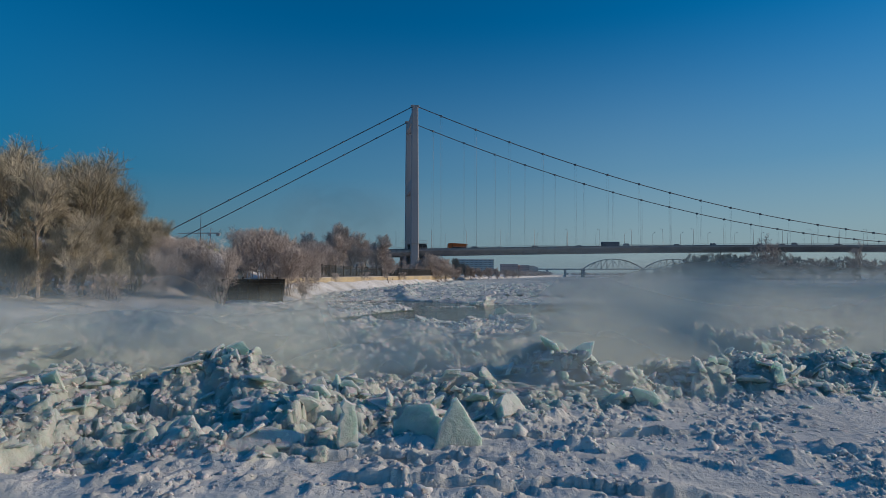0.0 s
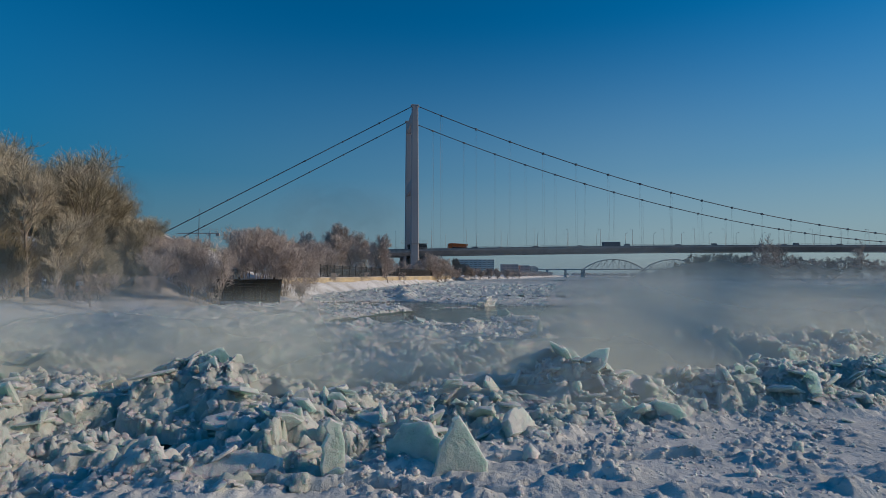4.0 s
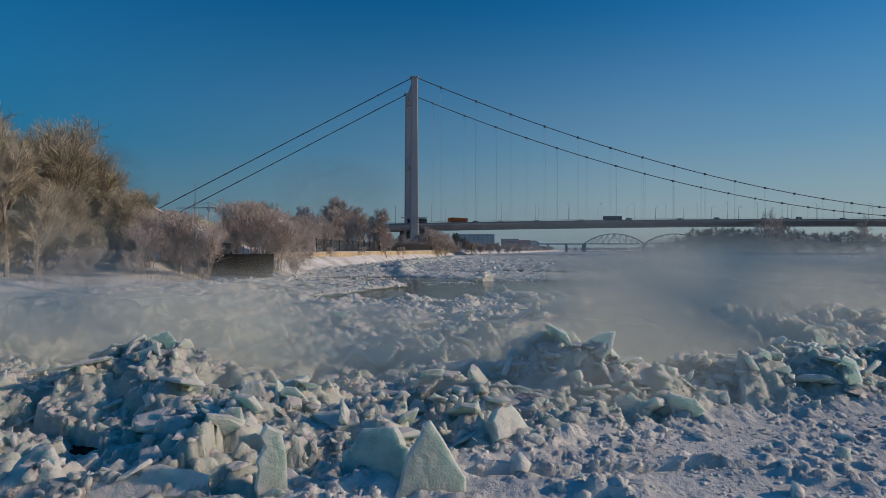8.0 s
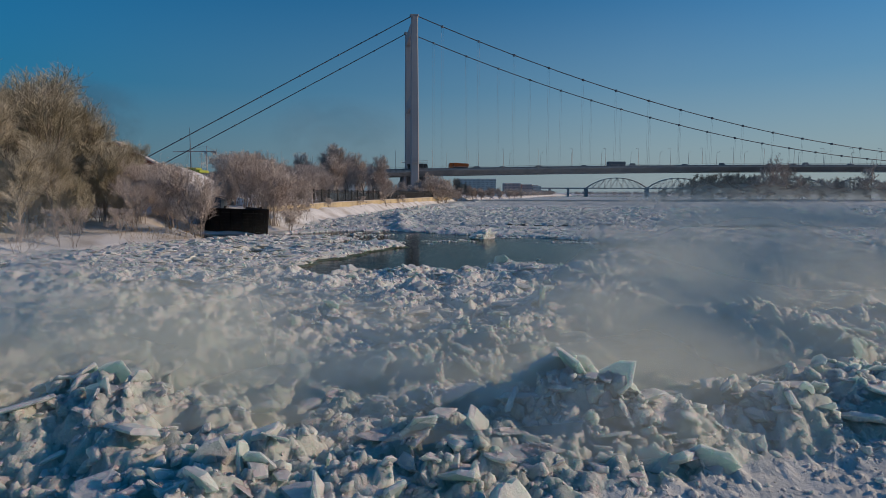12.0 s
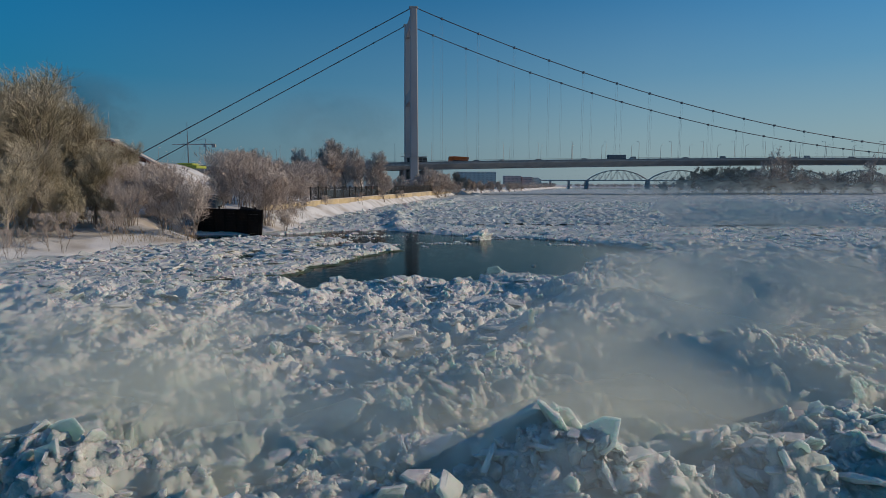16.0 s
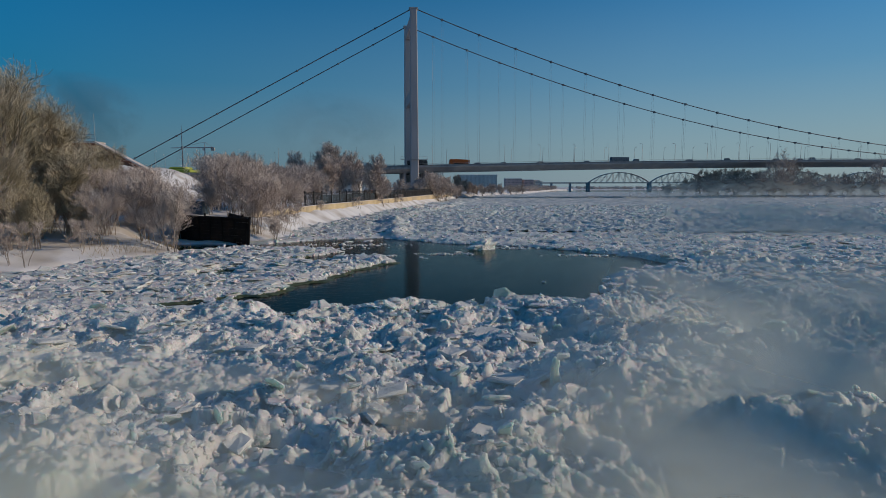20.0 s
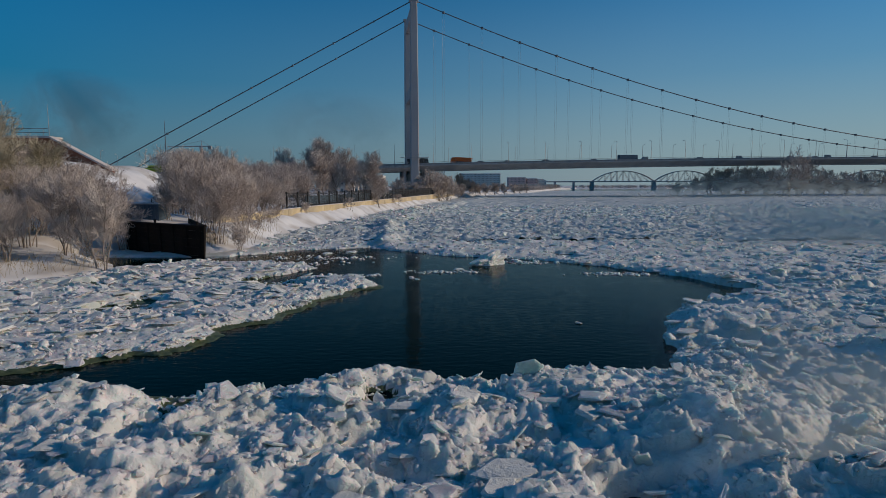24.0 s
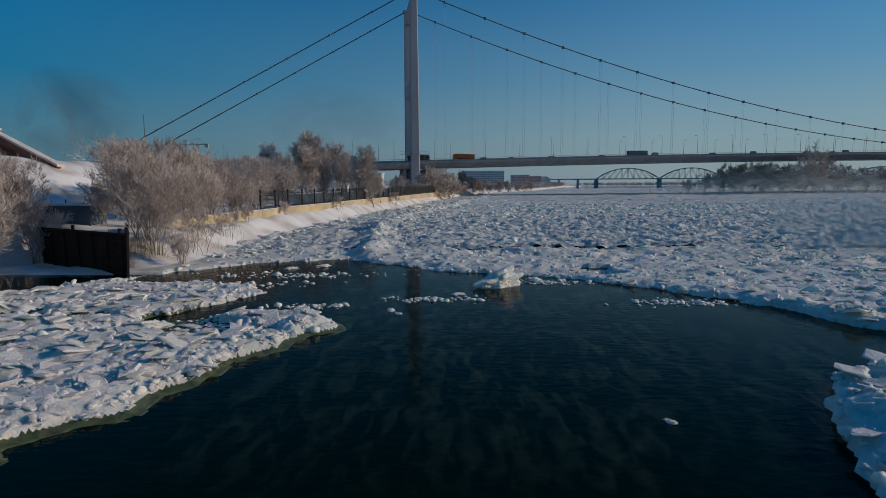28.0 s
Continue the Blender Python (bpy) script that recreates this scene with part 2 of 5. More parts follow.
# ---- mesh helpers ----


def to_mesh(name, verts, faces, material, smooth=False):
    me = bpy.data.meshes.new(name)
    me.from_pydata([tuple(map(float, v)) for v in verts], [], [tuple(map(int, f)) for f in faces])
    me.materials.append(material)
    if smooth:
        me.polygons.foreach_set("use_smooth", [True] * len(me.polygons))
    me.update()
    return me


def fast_mesh(name, verts, faces, material, smooth=False):
    """faces: an array with the same number of corners in every row."""
    me = bpy.data.meshes.new(name)
    verts, faces = np.asarray(verts, np.float32), np.asarray(faces, np.int32)
    k = faces.shape[1]
    me.vertices.add(len(verts))
    me.vertices.foreach_set("co", verts.ravel())
    me.loops.add(faces.size)
    me.loops.foreach_set("vertex_index", faces.ravel())
    me.polygons.add(len(faces))
    me.polygons.foreach_set("loop_start", np.arange(len(faces), dtype=np.int32) * k)
    me.polygons.foreach_set("use_smooth", np.full(len(faces), smooth))
    me.materials.append(material)
    me.update(calc_edges=True)
    me.validate()
    return me


def part(name, me, parent, label="", m=None):
    ob = new(name, me)
    ob.parent = parent
    if m is not None:
        ob.matrix_local = m
    if label:
        ob["label"] = label
    return ob


def thing(name, label, category, m=None, group="", kind="", me=None):
    ob = tagged(new(name, me), label, category, group, kind)
    if m is not None:
        ob.matrix_basis = m
    return ob


def box(x0, x1, y0, y1, z0, z1, bev=0.0):
    """Vertices and faces of a box, its upright and level edges chamfered by bev."""
    bm = bmesh.new()
    bmesh.ops.create_cube(bm, size=1)
    for v in bm.verts:
        v.co = Vector(((x0 + x1) / 2 + v.co.x * (x1 - x0), (y0 + y1) / 2 + v.co.y * (y1 - y0), (z0 + z1) / 2 + v.co.z * (z1 - z0)))
    if bev:
        bmesh.ops.bevel(bm, geom=bm.edges[:], offset=bev, segments=1, affect="EDGES")
    bm.verts.index_update()
    out = [v.co.copy() for v in bm.verts], [[v.index for v in f.verts] for f in bm.faces]
    bm.free()
    return out


def join(*solids):
    verts, faces = [], []
    for vs, fs in solids:
        k = len(verts)
        verts += [tuple(v) for v in vs]
        faces += [[i + k for i in f] for f in fs]
    return verts, faces


def box_mesh(name, material, *boxes):
    return to_mesh(name, *join(*[box(*b) for b in boxes]), material)


def tubes(segs, sides):
    """Tapered prisms along the segments, rows of x0 y0 z0 x1 y1 z1 r0 r1."""
    s = np.asarray(segs, float)
    p, q, r0, r1 = s[:, :3], s[:, 3:6], s[:, 6], s[:, 7]
    d = q - p
    d /= np.linalg.norm(d, axis=1)[:, None] + 1e-9
    ref = np.where(np.abs(d[:, 2:3]) < 0.9, np.array([[0, 0, 1.0]]), np.array([[1.0, 0, 0]]))
    u = np.cross(d, ref)
    u /= np.linalg.norm(u, axis=1)[:, None] + 1e-9
    w = np.cross(d, u)
    a = np.arange(sides) * 2 * np.pi / sides
    ring = u[:, None] * np.cos(a)[None, :, None] + w[:, None] * np.sin(a)[None, :, None]
    v = np.concatenate([p[:, None] + ring * r0[:, None, None], q[:, None] + ring * r1[:, None, None]], 1)
    n = len(s)
    i = np.arange(sides)
    f = np.stack([i, (i + 1) % sides, (i + 1) % sides + sides, i + sides], 1)
    f = f[None] + (np.arange(n) * 2 * sides)[:, None, None]
    return v.reshape(-1, 3), f.reshape(-1, 4)


def tube_mesh(name, segs, material, sides=4):
    return fast_mesh(name, *tubes(segs, sides), material)


def vnoise(x, y, scale, seed=0):
    """Smooth value noise in -1..1 for arrays of places."""
    x, y = np.asarray(x) / scale + 37.1 * seed, np.asarray(y) / scale - 17.3 * seed
    xi, yi = np.floor(x).astype(np.int64), np.floor(y).astype(np.int64)
    fx, fy = x - xi, y - yi
    fx, fy = fx * fx * (3 - 2 * fx), fy * fy * (3 - 2 * fy)

    def h(a, b):
        k = (a * 73856093) ^ (b * 19349663) ^ (seed * 83492791)
        k = (k ^ (k >> 13)) * 1274126177
        return ((k ^ (k >> 16)) & 0xFFFF) / 32767.5 - 1
    return (h(xi, yi) * (1 - fx) + h(xi + 1, yi) * fx) * (1 - fy) + (h(xi, yi + 1) * (1 - fx) + h(xi + 1, yi + 1) * fx) * fy


def plates(x, y, size, seed, tilt=0.35, lift=0.5):
    """Height of a field of broken plates: jittered cells, each with its own level and slope."""
    gx, gy = np.floor(x / size).astype(np.int64), np.floor(y / size).astype(np.int64)

    def h(a, b, k):
        v = (a * 73856093) ^ (b * 19349663) ^ ((seed * 7 + k) * 83492791)
        v = (v ^ (v >> 13)) * 1274126177
        return ((v ^ (v >> 16)) & 0xFFFF) / 65535.0
    best, out = np.full(x.shape, 1e9), np.zeros(x.shape)
    for i in (-1, 0, 1):
        for j in (-1, 0, 1):
            a, b = gx + i, gy + j
            cx, cy = (a + h(a, b, 1)) * size, (b + h(a, b, 2)) * size
            d = np.hypot((x - cx) * (0.7 + 0.6 * h(a, b, 6)), y - cy)
            z = (h(a, b, 3) - 0.4) * lift * size + (x - cx) * (h(a, b, 4) - 0.5) * 2 * tilt + (y - cy) * (h(a, b, 5) - 0.5) * 2 * tilt
            out = np.where(d < best, z, out)
            best = np.minimum(best, d)
    return out


def puffs(x, y, size, seed):
    """Height of crowded rounded clods, each a dome of its own breadth."""
    gx, gy = np.floor(x / size).astype(np.int64), np.floor(y / size).astype(np.int64)

    def h(a, b, k):
        v = (a * 73856093) ^ (b * 19349663) ^ ((seed * 7 + k) * 83492791)
        v = (v ^ (v >> 13)) * 1274126177
        return ((v ^ (v >> 16)) & 0xFFFF) / 65535.0
    out = np.zeros(np.shape(x))
    for i in (-1, 0, 1):
        for j in (-1, 0, 1):
            a, b = gx + i, gy + j
            rad = size * (0.35 + 0.5 * h(a, b, 3))
            d2 = ((x - (a + h(a, b, 1)) * size) * (0.75 + 0.5 * h(a, b, 5))) ** 2 + (y - (b + h(a, b, 2)) * size) ** 2
            out = np.maximum(out, np.sqrt(np.maximum(rad * rad - d2, 0)) * (0.6 + 0.6 * h(a, b, 4)))
    return out


def smooth(a, b, v):
    t = np.clip((v - a) / (b - a), 0, 1)
    return t * t * (3 - 2 * t)


# ---- river plan ----
LEAD = [(-11.0, 33.5), (-16.0, 34.4), (-12.6, 36.2), (-9.3, 37.8), (-7.5, 42.7), (-4.3, 50.0), (-3.0, 51.8), (-5.0, 55.5), (-10.5, 62.5), (-19.0, 63.6), (-17.0, 68.5),
        (-12.0, 73.0), (-6.5, 74.5), (1.3, 68.0), (10.4, 64.2), (16.4, 57.3), (19.8, 50.7), (16.5, 47.5), (13.0, 45.3), (9.9, 40.0), (9.5, 35.2), (4.9, 34.7), (-0.5, 35.2), (-3.0, 33.8), (-6.3, 33.1)]
GAP = [(-4.2, 55.0), (-8.0, 54.6), (-10.6, 52.6), (-13.8, 49.6), (-13.2, 50.8), (-10.8, 55.5), (-9.6, 58.6), (-8.5, 60.5)]
BANK = [(-60, -400), (-40, -30), (-29, 20), (-28.5, 40), (-28.6, 50), (-24.6, 58), (-22.5, 63), (-19.0, 67), (-17.6, 74), (-17.3, 88), (-16.6, 107), (-15.2, 122), (-12.4, 145),
        (-9, 171), (-2, 237), (10, 324), (40, 430), (77, 535), (140, 800), (190, 1000), (240, 1100), (500, 2600)]


def inside(x, y, poly):
    c = np.zeros(np.shape(x), bool)
    for (x0, y0), (x1, y1) in zip(poly, poly[1:] + poly[:1]):
        k = ((y0 > y) != (y1 > y)) & (x < (x1 - x0) * (y - y0) / (y1 - y0 + 1e-12) + x0)
        c ^= k
    return c


def bank_x(y):
    return np.interp(y, [b[1] for b in BANK], [b[0] for b in BANK])


def lead(x, y):
    """Inside the open water, its edge frayed by noise."""
    u, v = x + 0.5 * vnoise(x, y, 1.6, 3) + 0.25 * vnoise(x, y, 0.5, 4), y + 0.5 * vnoise(x, y, 1.4, 5) + 0.2 * vnoise(x, y, 0.45, 6)
    return inside(u, v, LEAD) | inside(u, v, GAP) | ((y > 45) & (y < 67) & (u < bank_x(y) + 1.5))


def front(x):
    """The line where the pushed-up ice meets the smooth shelf."""
    return np.interp(x, [-14, -7, -3, 0, 1.5, 3, 6, 12], [5.0, 5.0, 5.4, 6.6, 7.6, 8.8, 9.8, 10.4]) + 0.5 * vnoise(x, x * 0, 1.7, 9)


def jam(x, y):
    return smooth(-0.4, 1.3, y - front(x))


HUMMOCKS = [(-5.7, 11.4, 1.2, 0.85), (-9.0, 9.5, 1.4, 0.35), (2.9, 12.2, 1.1, 0.7), (4.0, 11.4, .8, .4), (6.2, 12.4, 1.3, 0.35), (9.0, 12.6, 1.4, 0.55), (12.0, 13.0, 1.5, 0.5), (-2.6, 9.4, 1.2, 0.35), (.6, 9.8, 1.0, .25), (-6.3, 16.3, 1.4, 0.6), (5.8, 21.5, 2.2, 1.1), (1.0, 16.0, 1.6, 0.5), (9.5, 17.5, 2.4, 0.9), (14.5, 18.2, 3.0, 0.8), (-10, 22, 2.5, 0.7), (-0.5, 23, 2.5, 0.5),
            (8, 30, 2.5, 0.6), (1.2, 31.8, 2.0, 0.35), (4.5, 32.2, 1.5, 0.35), (-8.5, 31.5, 1.3, 0.4), (-12, 14.5, 2.5, 0.5), (12, 26, 3.0, 0.7), (16, 34, 3.0, 0.5), (-5.5, 28, 2.0, 0.35), (13, 41, 2, 0.4)]


def trail(x, y):
    """A long low pressure ridge running up the river from the open water."""
    c = np.interp(y, [72, 110, 170, 300], [-4.5, -8, 0, 18]) + 0.7 * vnoise(x * 0, y, 6.0, 19)
    return np.exp(-((x - c) / 1.3) ** 2) * smooth(73, 78, y) * 0.85 * (0.75 + 0.35 * vnoise(x, y, 1.2, 18))


def ice_height(x, y):
    j = jam(x, y)
    shelf = 0.22 + 0.035 * vnoise(x, y, 2.3, 11) + 0.012 * vnoise(x, y, 0.14, 12)
    ridge = np.zeros(np.shape(x))
    chunky = 0.55 + 0.9 * np.clip(plates(x, y, 0.24, 48, 0.8, 1.2), -.2, .5) / .24 * .5
    for k, (a, c0, c, wd) in enumerate([(0.30, 1.0, 9.0, 0.26), (0.22, 1.0, 7.6, 0.30), (0.10, 1.0, 6.2, 0.26), (-0.12, 1.0, 5.4, 0.3), (0.42, 1.0, 7.8, 0.22), (0.05, 1.0, 4.4, 0.25)]):
        d = a * x + c0 * y - c + 0.5 * vnoise(x, y, 2.1, 20 + k)
        ridge = np.maximum(ridge, np.exp(-(d / wd) ** 2) * (0.13 + 0.14 * vnoise(x, y, 0.9, 30 + k)))
    crumbs = smooth(-.02, .45, vnoise(x, y, 1.7, 15) + .4 * vnoise(x, y, .6, 17)) * np.clip(plates(x, y, 0.15, 40, 0.6, 1.1), 0, 0.2)
    shelf = shelf + np.maximum(ridge, 0) * chunky + crumbs * 0.8
    for a, c, x0, x1, sd in ((.10, 5.9, -6.0, 1.2, 61), (-.06, 7.2, .6, 5.5, 62), (.16, 4.6, -2.0, 4.5, 63), (-.25, 9.4, 3.0, 9.0, 64)):
        d = y + a * x - c + .25 * vnoise(x, x * 0, 1.1, sd) + .06 * vnoise(x, y, .25, sd)
        run = smooth(x0, x0 + .8, x) * smooth(x1, x1 - .8, x)
        shelf = shelf + run * (.10 * np.exp(-((d - .13) / .09) ** 2) - .42 * (np.abs(d) < .055))
    hum = np.zeros(np.shape(x))
    for hx, hy, r, h in HUMMOCKS:
        hum += h * np.exp(-((x - hx) ** 2 + (y - hy) ** 2) / r ** 2)
    near = smooth(32, 15, y)
    rough = 0.7 * plates(x, y, 1.3, 41, 0.4, 0.45) + 0.35 * plates(x, y, 0.5, 42, 0.6, 0.7)
    wx, wy = x + 0.12 * vnoise(x, y, 0.35, 71), y + 0.12 * vnoise(x, y, 0.35, 72)
    rough = rough + 0.45 * puffs(wx, wy, 0.9, 52) + 0.5 * puffs(wx, wy, 0.42, 53) + 0.9 * puffs(wx, wy, 0.19, 54) + 0.8 * puffs(x, y, 0.10, 55) + .55 * plates(wx, wy, .3, 58, .8, .8) - 0.26
    left = smooth(-2, -6, x) * smooth(30, 36, y)
    rub = 0.44 + hum + (0.42 + 0.28 * near) * (1 - 0.5 * left) * rough + 0.15 * vnoise(x, y, 5.0, 13) + 0.07 * vnoise(x, y, 0.2, 14)
    rub = rub - 0.45 * smooth(.35, .7, vnoise(x, y, 3.0, 90) + .3 * vnoise(x, y, .8, 91)) + .30 * plates(x, y, 2.6, 47, .16, .22)
    rub = rub * (1 - 0.25 * left)
    rub = rub * (1 - 0.4 * smooth(53, 61, y))
    z = shelf * (1 - j) + rub * j + trail(x, y)
    water = lead(x, y)
    edge = np.zeros(np.shape(x))
    for q, wt in ((.3, .3), (.65, .35), (1.1, .35)):
        edge += wt * np.minimum(1, 1.6 * sum(lead(x + q * math.cos(a), y + q * math.sin(a)).astype(float) for a in np.arange(0, 6.2, 1.05)) / 6)
    z = np.maximum(z, np.where(y > 74, .08, -0.15))
    # a drowned green ice foot along the left rim of the open water
    foot = water & (x < 0) & (y > 32) & (y < 53) & ~(lead(x - .5, y + .15) & lead(x - .25, y + .25))
    bare = sum((~lead(x + .24 * math.cos(a), y + .24 * math.sin(a))).astype(float) for a in np.arange(0, 6.2, 1.05)) / 6
    return np.where(water, np.where(foot, .010 + .03 * vnoise(x, y, .5, 92) + .20 * bare, -0.2), z * (1 - .78 * edge))


def grid_mesh(name, xs, ys, zf, material, smooth_=True):
    gx, gy = np.meshgrid(xs, ys)
    gz = zf(gx, gy)
    v = np.stack([gx, gy, gz], -1).reshape(-1, 3)
    nx, ny = len(xs), len(ys)
    i = (np.arange(ny - 1)[:, None] * nx + np.arange(nx - 1)[None]).ravel()
    f = np.stack([i, i + 1, i + 1 + nx, i + nx], 1)
    return fast_mesh(name, v, f, material, smooth_), gz


# ---- water and ground ----
water = thing("water", "dark teal open river water between the ice", "river", kind="structure",
              me=to_mesh("water", [(-3000, -3000, 0), (4000, -3000, 0), (4000, 4500, 0), (-3000, 4500, 0)], [(0, 1, 2, 3)], M_WATER))


def land_height(x, y):
    """Snowy left bank: a lip at the water, a slope, a terrace, a mound under the ramp building."""
    d = bank_x(y) - x
    low = smooth(80, 64, y)
    z = -0.6 + 0.8 * smooth(-1.0, 0.6, d) + (1.9 - 1.1 * low) * smooth(0.3, 4.5, d) + 0.9 * smooth(5, 16, d) + 1.0 * smooth(20, 60, d)
    z = z + 0.18 * vnoise(x, y, 4.0, 51) * smooth(0, 3, d) + 0.08 * vnoise(x, y, 1.2, 52) * smooth(0, 2, d)
    m = smooth(-35, -50, x) * smooth(80, 97, y) * smooth(125, 112, y)
    # low ice-bound hollow before the barge
    dd = (x + 18.7) * -.54 + (y - 65.4) * -.84
    k = smooth(-2.4, -1.2, dd) * smooth(9, 4, dd) * smooth(-34, -30, x)
    z = z * (1 - k) + np.minimum(z, -.35) * k
    return z + 6.2 * m


ys = np.concatenate([np.linspace(-400, 20, 22)[:-1], np.arange(20, 130, 0.8), np.linspace(130, 330, 90)[:-1], np.linspace(330, 1100, 60)[:-1], np.linspace(1100, 2600, 12)])
ds = np.concatenate([np.linspace(-1.4, 6, 16), np.linspace(6.6, 50, 40), np.linspace(55, 400, 14), [700, 1500, 3000]])
gd, gy = np.meshgrid(ds, ys)
gx = bank_x(gy) - gd
gv = np.stack([gx, gy, land_height(gx, gy)], -1).reshape(-1, 3)
nx_ = len(ds)
ii = (np.arange(len(ys) - 1)[:, None] * nx_ + np.arange(nx_ - 1)[None]).ravel()
thing("ground", "snow-covered river bank with frosted scrub and trodden edges", "ground", kind="structure",
      me=fast_mesh("ground", gv, np.stack([ii, ii + nx_, ii + 1 + nx_, ii + 1], 1), M_BANK, True))

# right shore and far land
def far_land(x, y):
    r = smooth(560, 640, x - 0.35 * (y - 300))
    f = smooth(1180, 1300, y)
    return -0.8 + 3.5 * np.maximum(r, f) + 1.0 * np.maximum(r, f) * vnoise(x, y, 40, 60)


thing("ground", "far snowy river plain beyond the ice", "ground", kind="structure",
      me=grid_mesh("far_ground", np.linspace(150, 3900, 120), np.linspace(-600, 4400, 130), far_land, M_BANK)[0])

# ---- river ice ----
for xs, ys, ok in ((np.arange(-11, 13.01, 0.06), np.arange(2.5, 17.51, 0.06), True), (np.arange(-11, 13.01, 0.07), np.arange(17.44, 38.01, 0.07), True), (np.arange(-30, -10.9, 0.14), np.arange(17.4, 56, 0.14), True), (np.arange(12.9, 42, 0.16), np.arange(17.4, 56, 0.16), True), (np.arange(-11, 13.05, 0.10), np.arange(37.95, 56, 0.10), True),
                   (np.arange(-30, -10.9, 0.16), np.arange(2.5, 17.5, 0.16), True), (np.arange(12.9, 42, 0.18), np.arange(2.5, 17.5, 0.18), True)):
    near_me, _ = grid_mesh("near_ice", xs, ys, ice_height, M_RUBBLE, ok)
    near_me.materials.append(M_SNOW)
    near_me.materials.append(M_WET)
    near_me.materials.append(M_RUBBLE_DIM)
    cen = np.empty(len(near_me.polygons) * 3, np.float32)
    near_me.polygons.foreach_get("center", cen)
    cen = cen.reshape(-1, 3)
    wet = (cen[:, 2] < .11) & (cen[:, 1] > 31) & (cen[:, 0] < 9)
    # nearer than about 17 m: rubble ice with mist shade in its colour
    near_me.polygons.foreach_set("material_index", np.where(jam(cen[:, 0], cen[:, 1]) < 0.5, 1, np.where(wet, 2, np.where(cen[:, 1] + 2.5 * vnoise(cen[:, 0], cen[:, 1], 3.0, 97) < 17, 3, 0))).astype(np.int32))
    thing("river_ice", "crusted snow on shelf ice and broken greenish rubble ice", "river ice", kind="stuff", me=near_me)
xs, ys = np.arange(-30, 70, 0.25), np.arange(55.8, 80.1, 0.25)
thing("river_ice", "broken white floes round the dark open water", "river ice", kind="stuff",
      me=grid_mesh("mid_ice", xs, ys, ice_height, M_RUBBLE, True)[0])


def side_height(x, y):
    return 0.2 + 0.35 * plates(x, y, 2.2, 44, 0.3, 0.35) + 0.1 * vnoise(x, y, 9, 13)


thing("river_ice", "hummocky snow-dusted ice towards the wide river", "river ice", kind="stuff",
      me=grid_mesh("side_ice", np.arange(41.8, 160, 0.8), np.arange(-40, 80.5, 0.8), side_height, M_RUBBLE, False)[0])
thing("river_ice", "smooth snow-crusted shelf ice", "river ice", kind="stuff",
      me=grid_mesh("shelf_ice", np.arange(-46, 42.2, 0.6), np.arange(-60, 2.6, 0.6), lambda x, y: 0.22 + 0.05 * vnoise(x, y, 2.3, 11), M_SNOW)[0])


def far_height(x, y):
    fade = smooth(600, 300, y)
    return np.maximum(.05, 0.10 + fade * (0.42 * plates(x, y, 1.3, 45, 0.3, 0.40) + 0.30 * plates(x, y, 5.0, 46, 0.10, 0.10) + 0.35 * puffs(x, y, 0.9, 56)) + 0.14 * vnoise(x, y, 14, 16) + 0.3 * puffs(x, y, 0.5, 57) * smooth(140, 110, y) + trail(x, y))


thing("river_ice", "wide field of small white drift ice", "river ice", kind="stuff",
      me=grid_mesh("far_ice", np.arange(-24, 300, 0.8), np.arange(129.5, 230, 0.7), far_height, M_FAR, False)[0])
thing("river_ice", "field of small white drift ice frozen together", "river ice", kind="stuff",
      me=grid_mesh("drift_field", np.arange(-24, 60, 0.25), np.arange(79.8, 130, 0.25), far_height, M_FAR, True)[0])
thing("river_ice", "field of small white drift ice on the open side", "river ice", kind="stuff",
      me=grid_mesh("drift_field", np.arange(59.8, 120, 0.5), np.arange(79.8, 130, 0.5), far_height, M_FAR, False)[0])
thing("river_ice", "wide drift ice towards the far shore", "river ice", kind="stuff",
      me=grid_mesh("drift_side", np.arange(119.8, 300, 1.2), np.arange(79.8, 130, 1.0), far_height, M_FAR, False)[0])
thing("river_ice", "distant drift ice towards the bridges", "river ice", kind="stuff",
      me=grid_mesh("farthest_ice", np.arange(-12, 640, 3.0), np.arange(229, 700, 2.0), far_height, M_FAR, False)[0])

# ---- suspension bridge ----
TH = radians(8.87)
AX, TR = Vector((math.cos(TH), math.sin(TH), 0)), Vector((-math.sin(TH), math.cos(TH), 0))
ORG = Vector((-14.84, 301.25, 0))
BRIDGE = Matrix(((AX.x, TR.x, 0, ORG.x), (AX.y, TR.y, 0, ORG.y), (0, 0, 1, 0), (0, 0, 0, 1)))   # s along, w across, z up
WID, PITCH, SPAN = 33.0, 18.756, 750.0


def deck_z(s):
    """Road level, humped over the main span and falling over the approach."""
    return 16.4 + (5.0 * (1 - ((s - 375) / 375) ** 2) if 0 <= s <= 750 else 0.027 * min(s, 0) + 0.0)


def cable_z(s):
    return 23.2 + (92.3 - 23.2) * ((s - 375) / 375) ** 2 if s >= 0 else 92.3 + s * (92.3 - 9.0) / 150


bridge = thing("suspension_bridge", "grey suspension bridge with one tall portal tower over the frozen river", "bridge", BRIDGE)


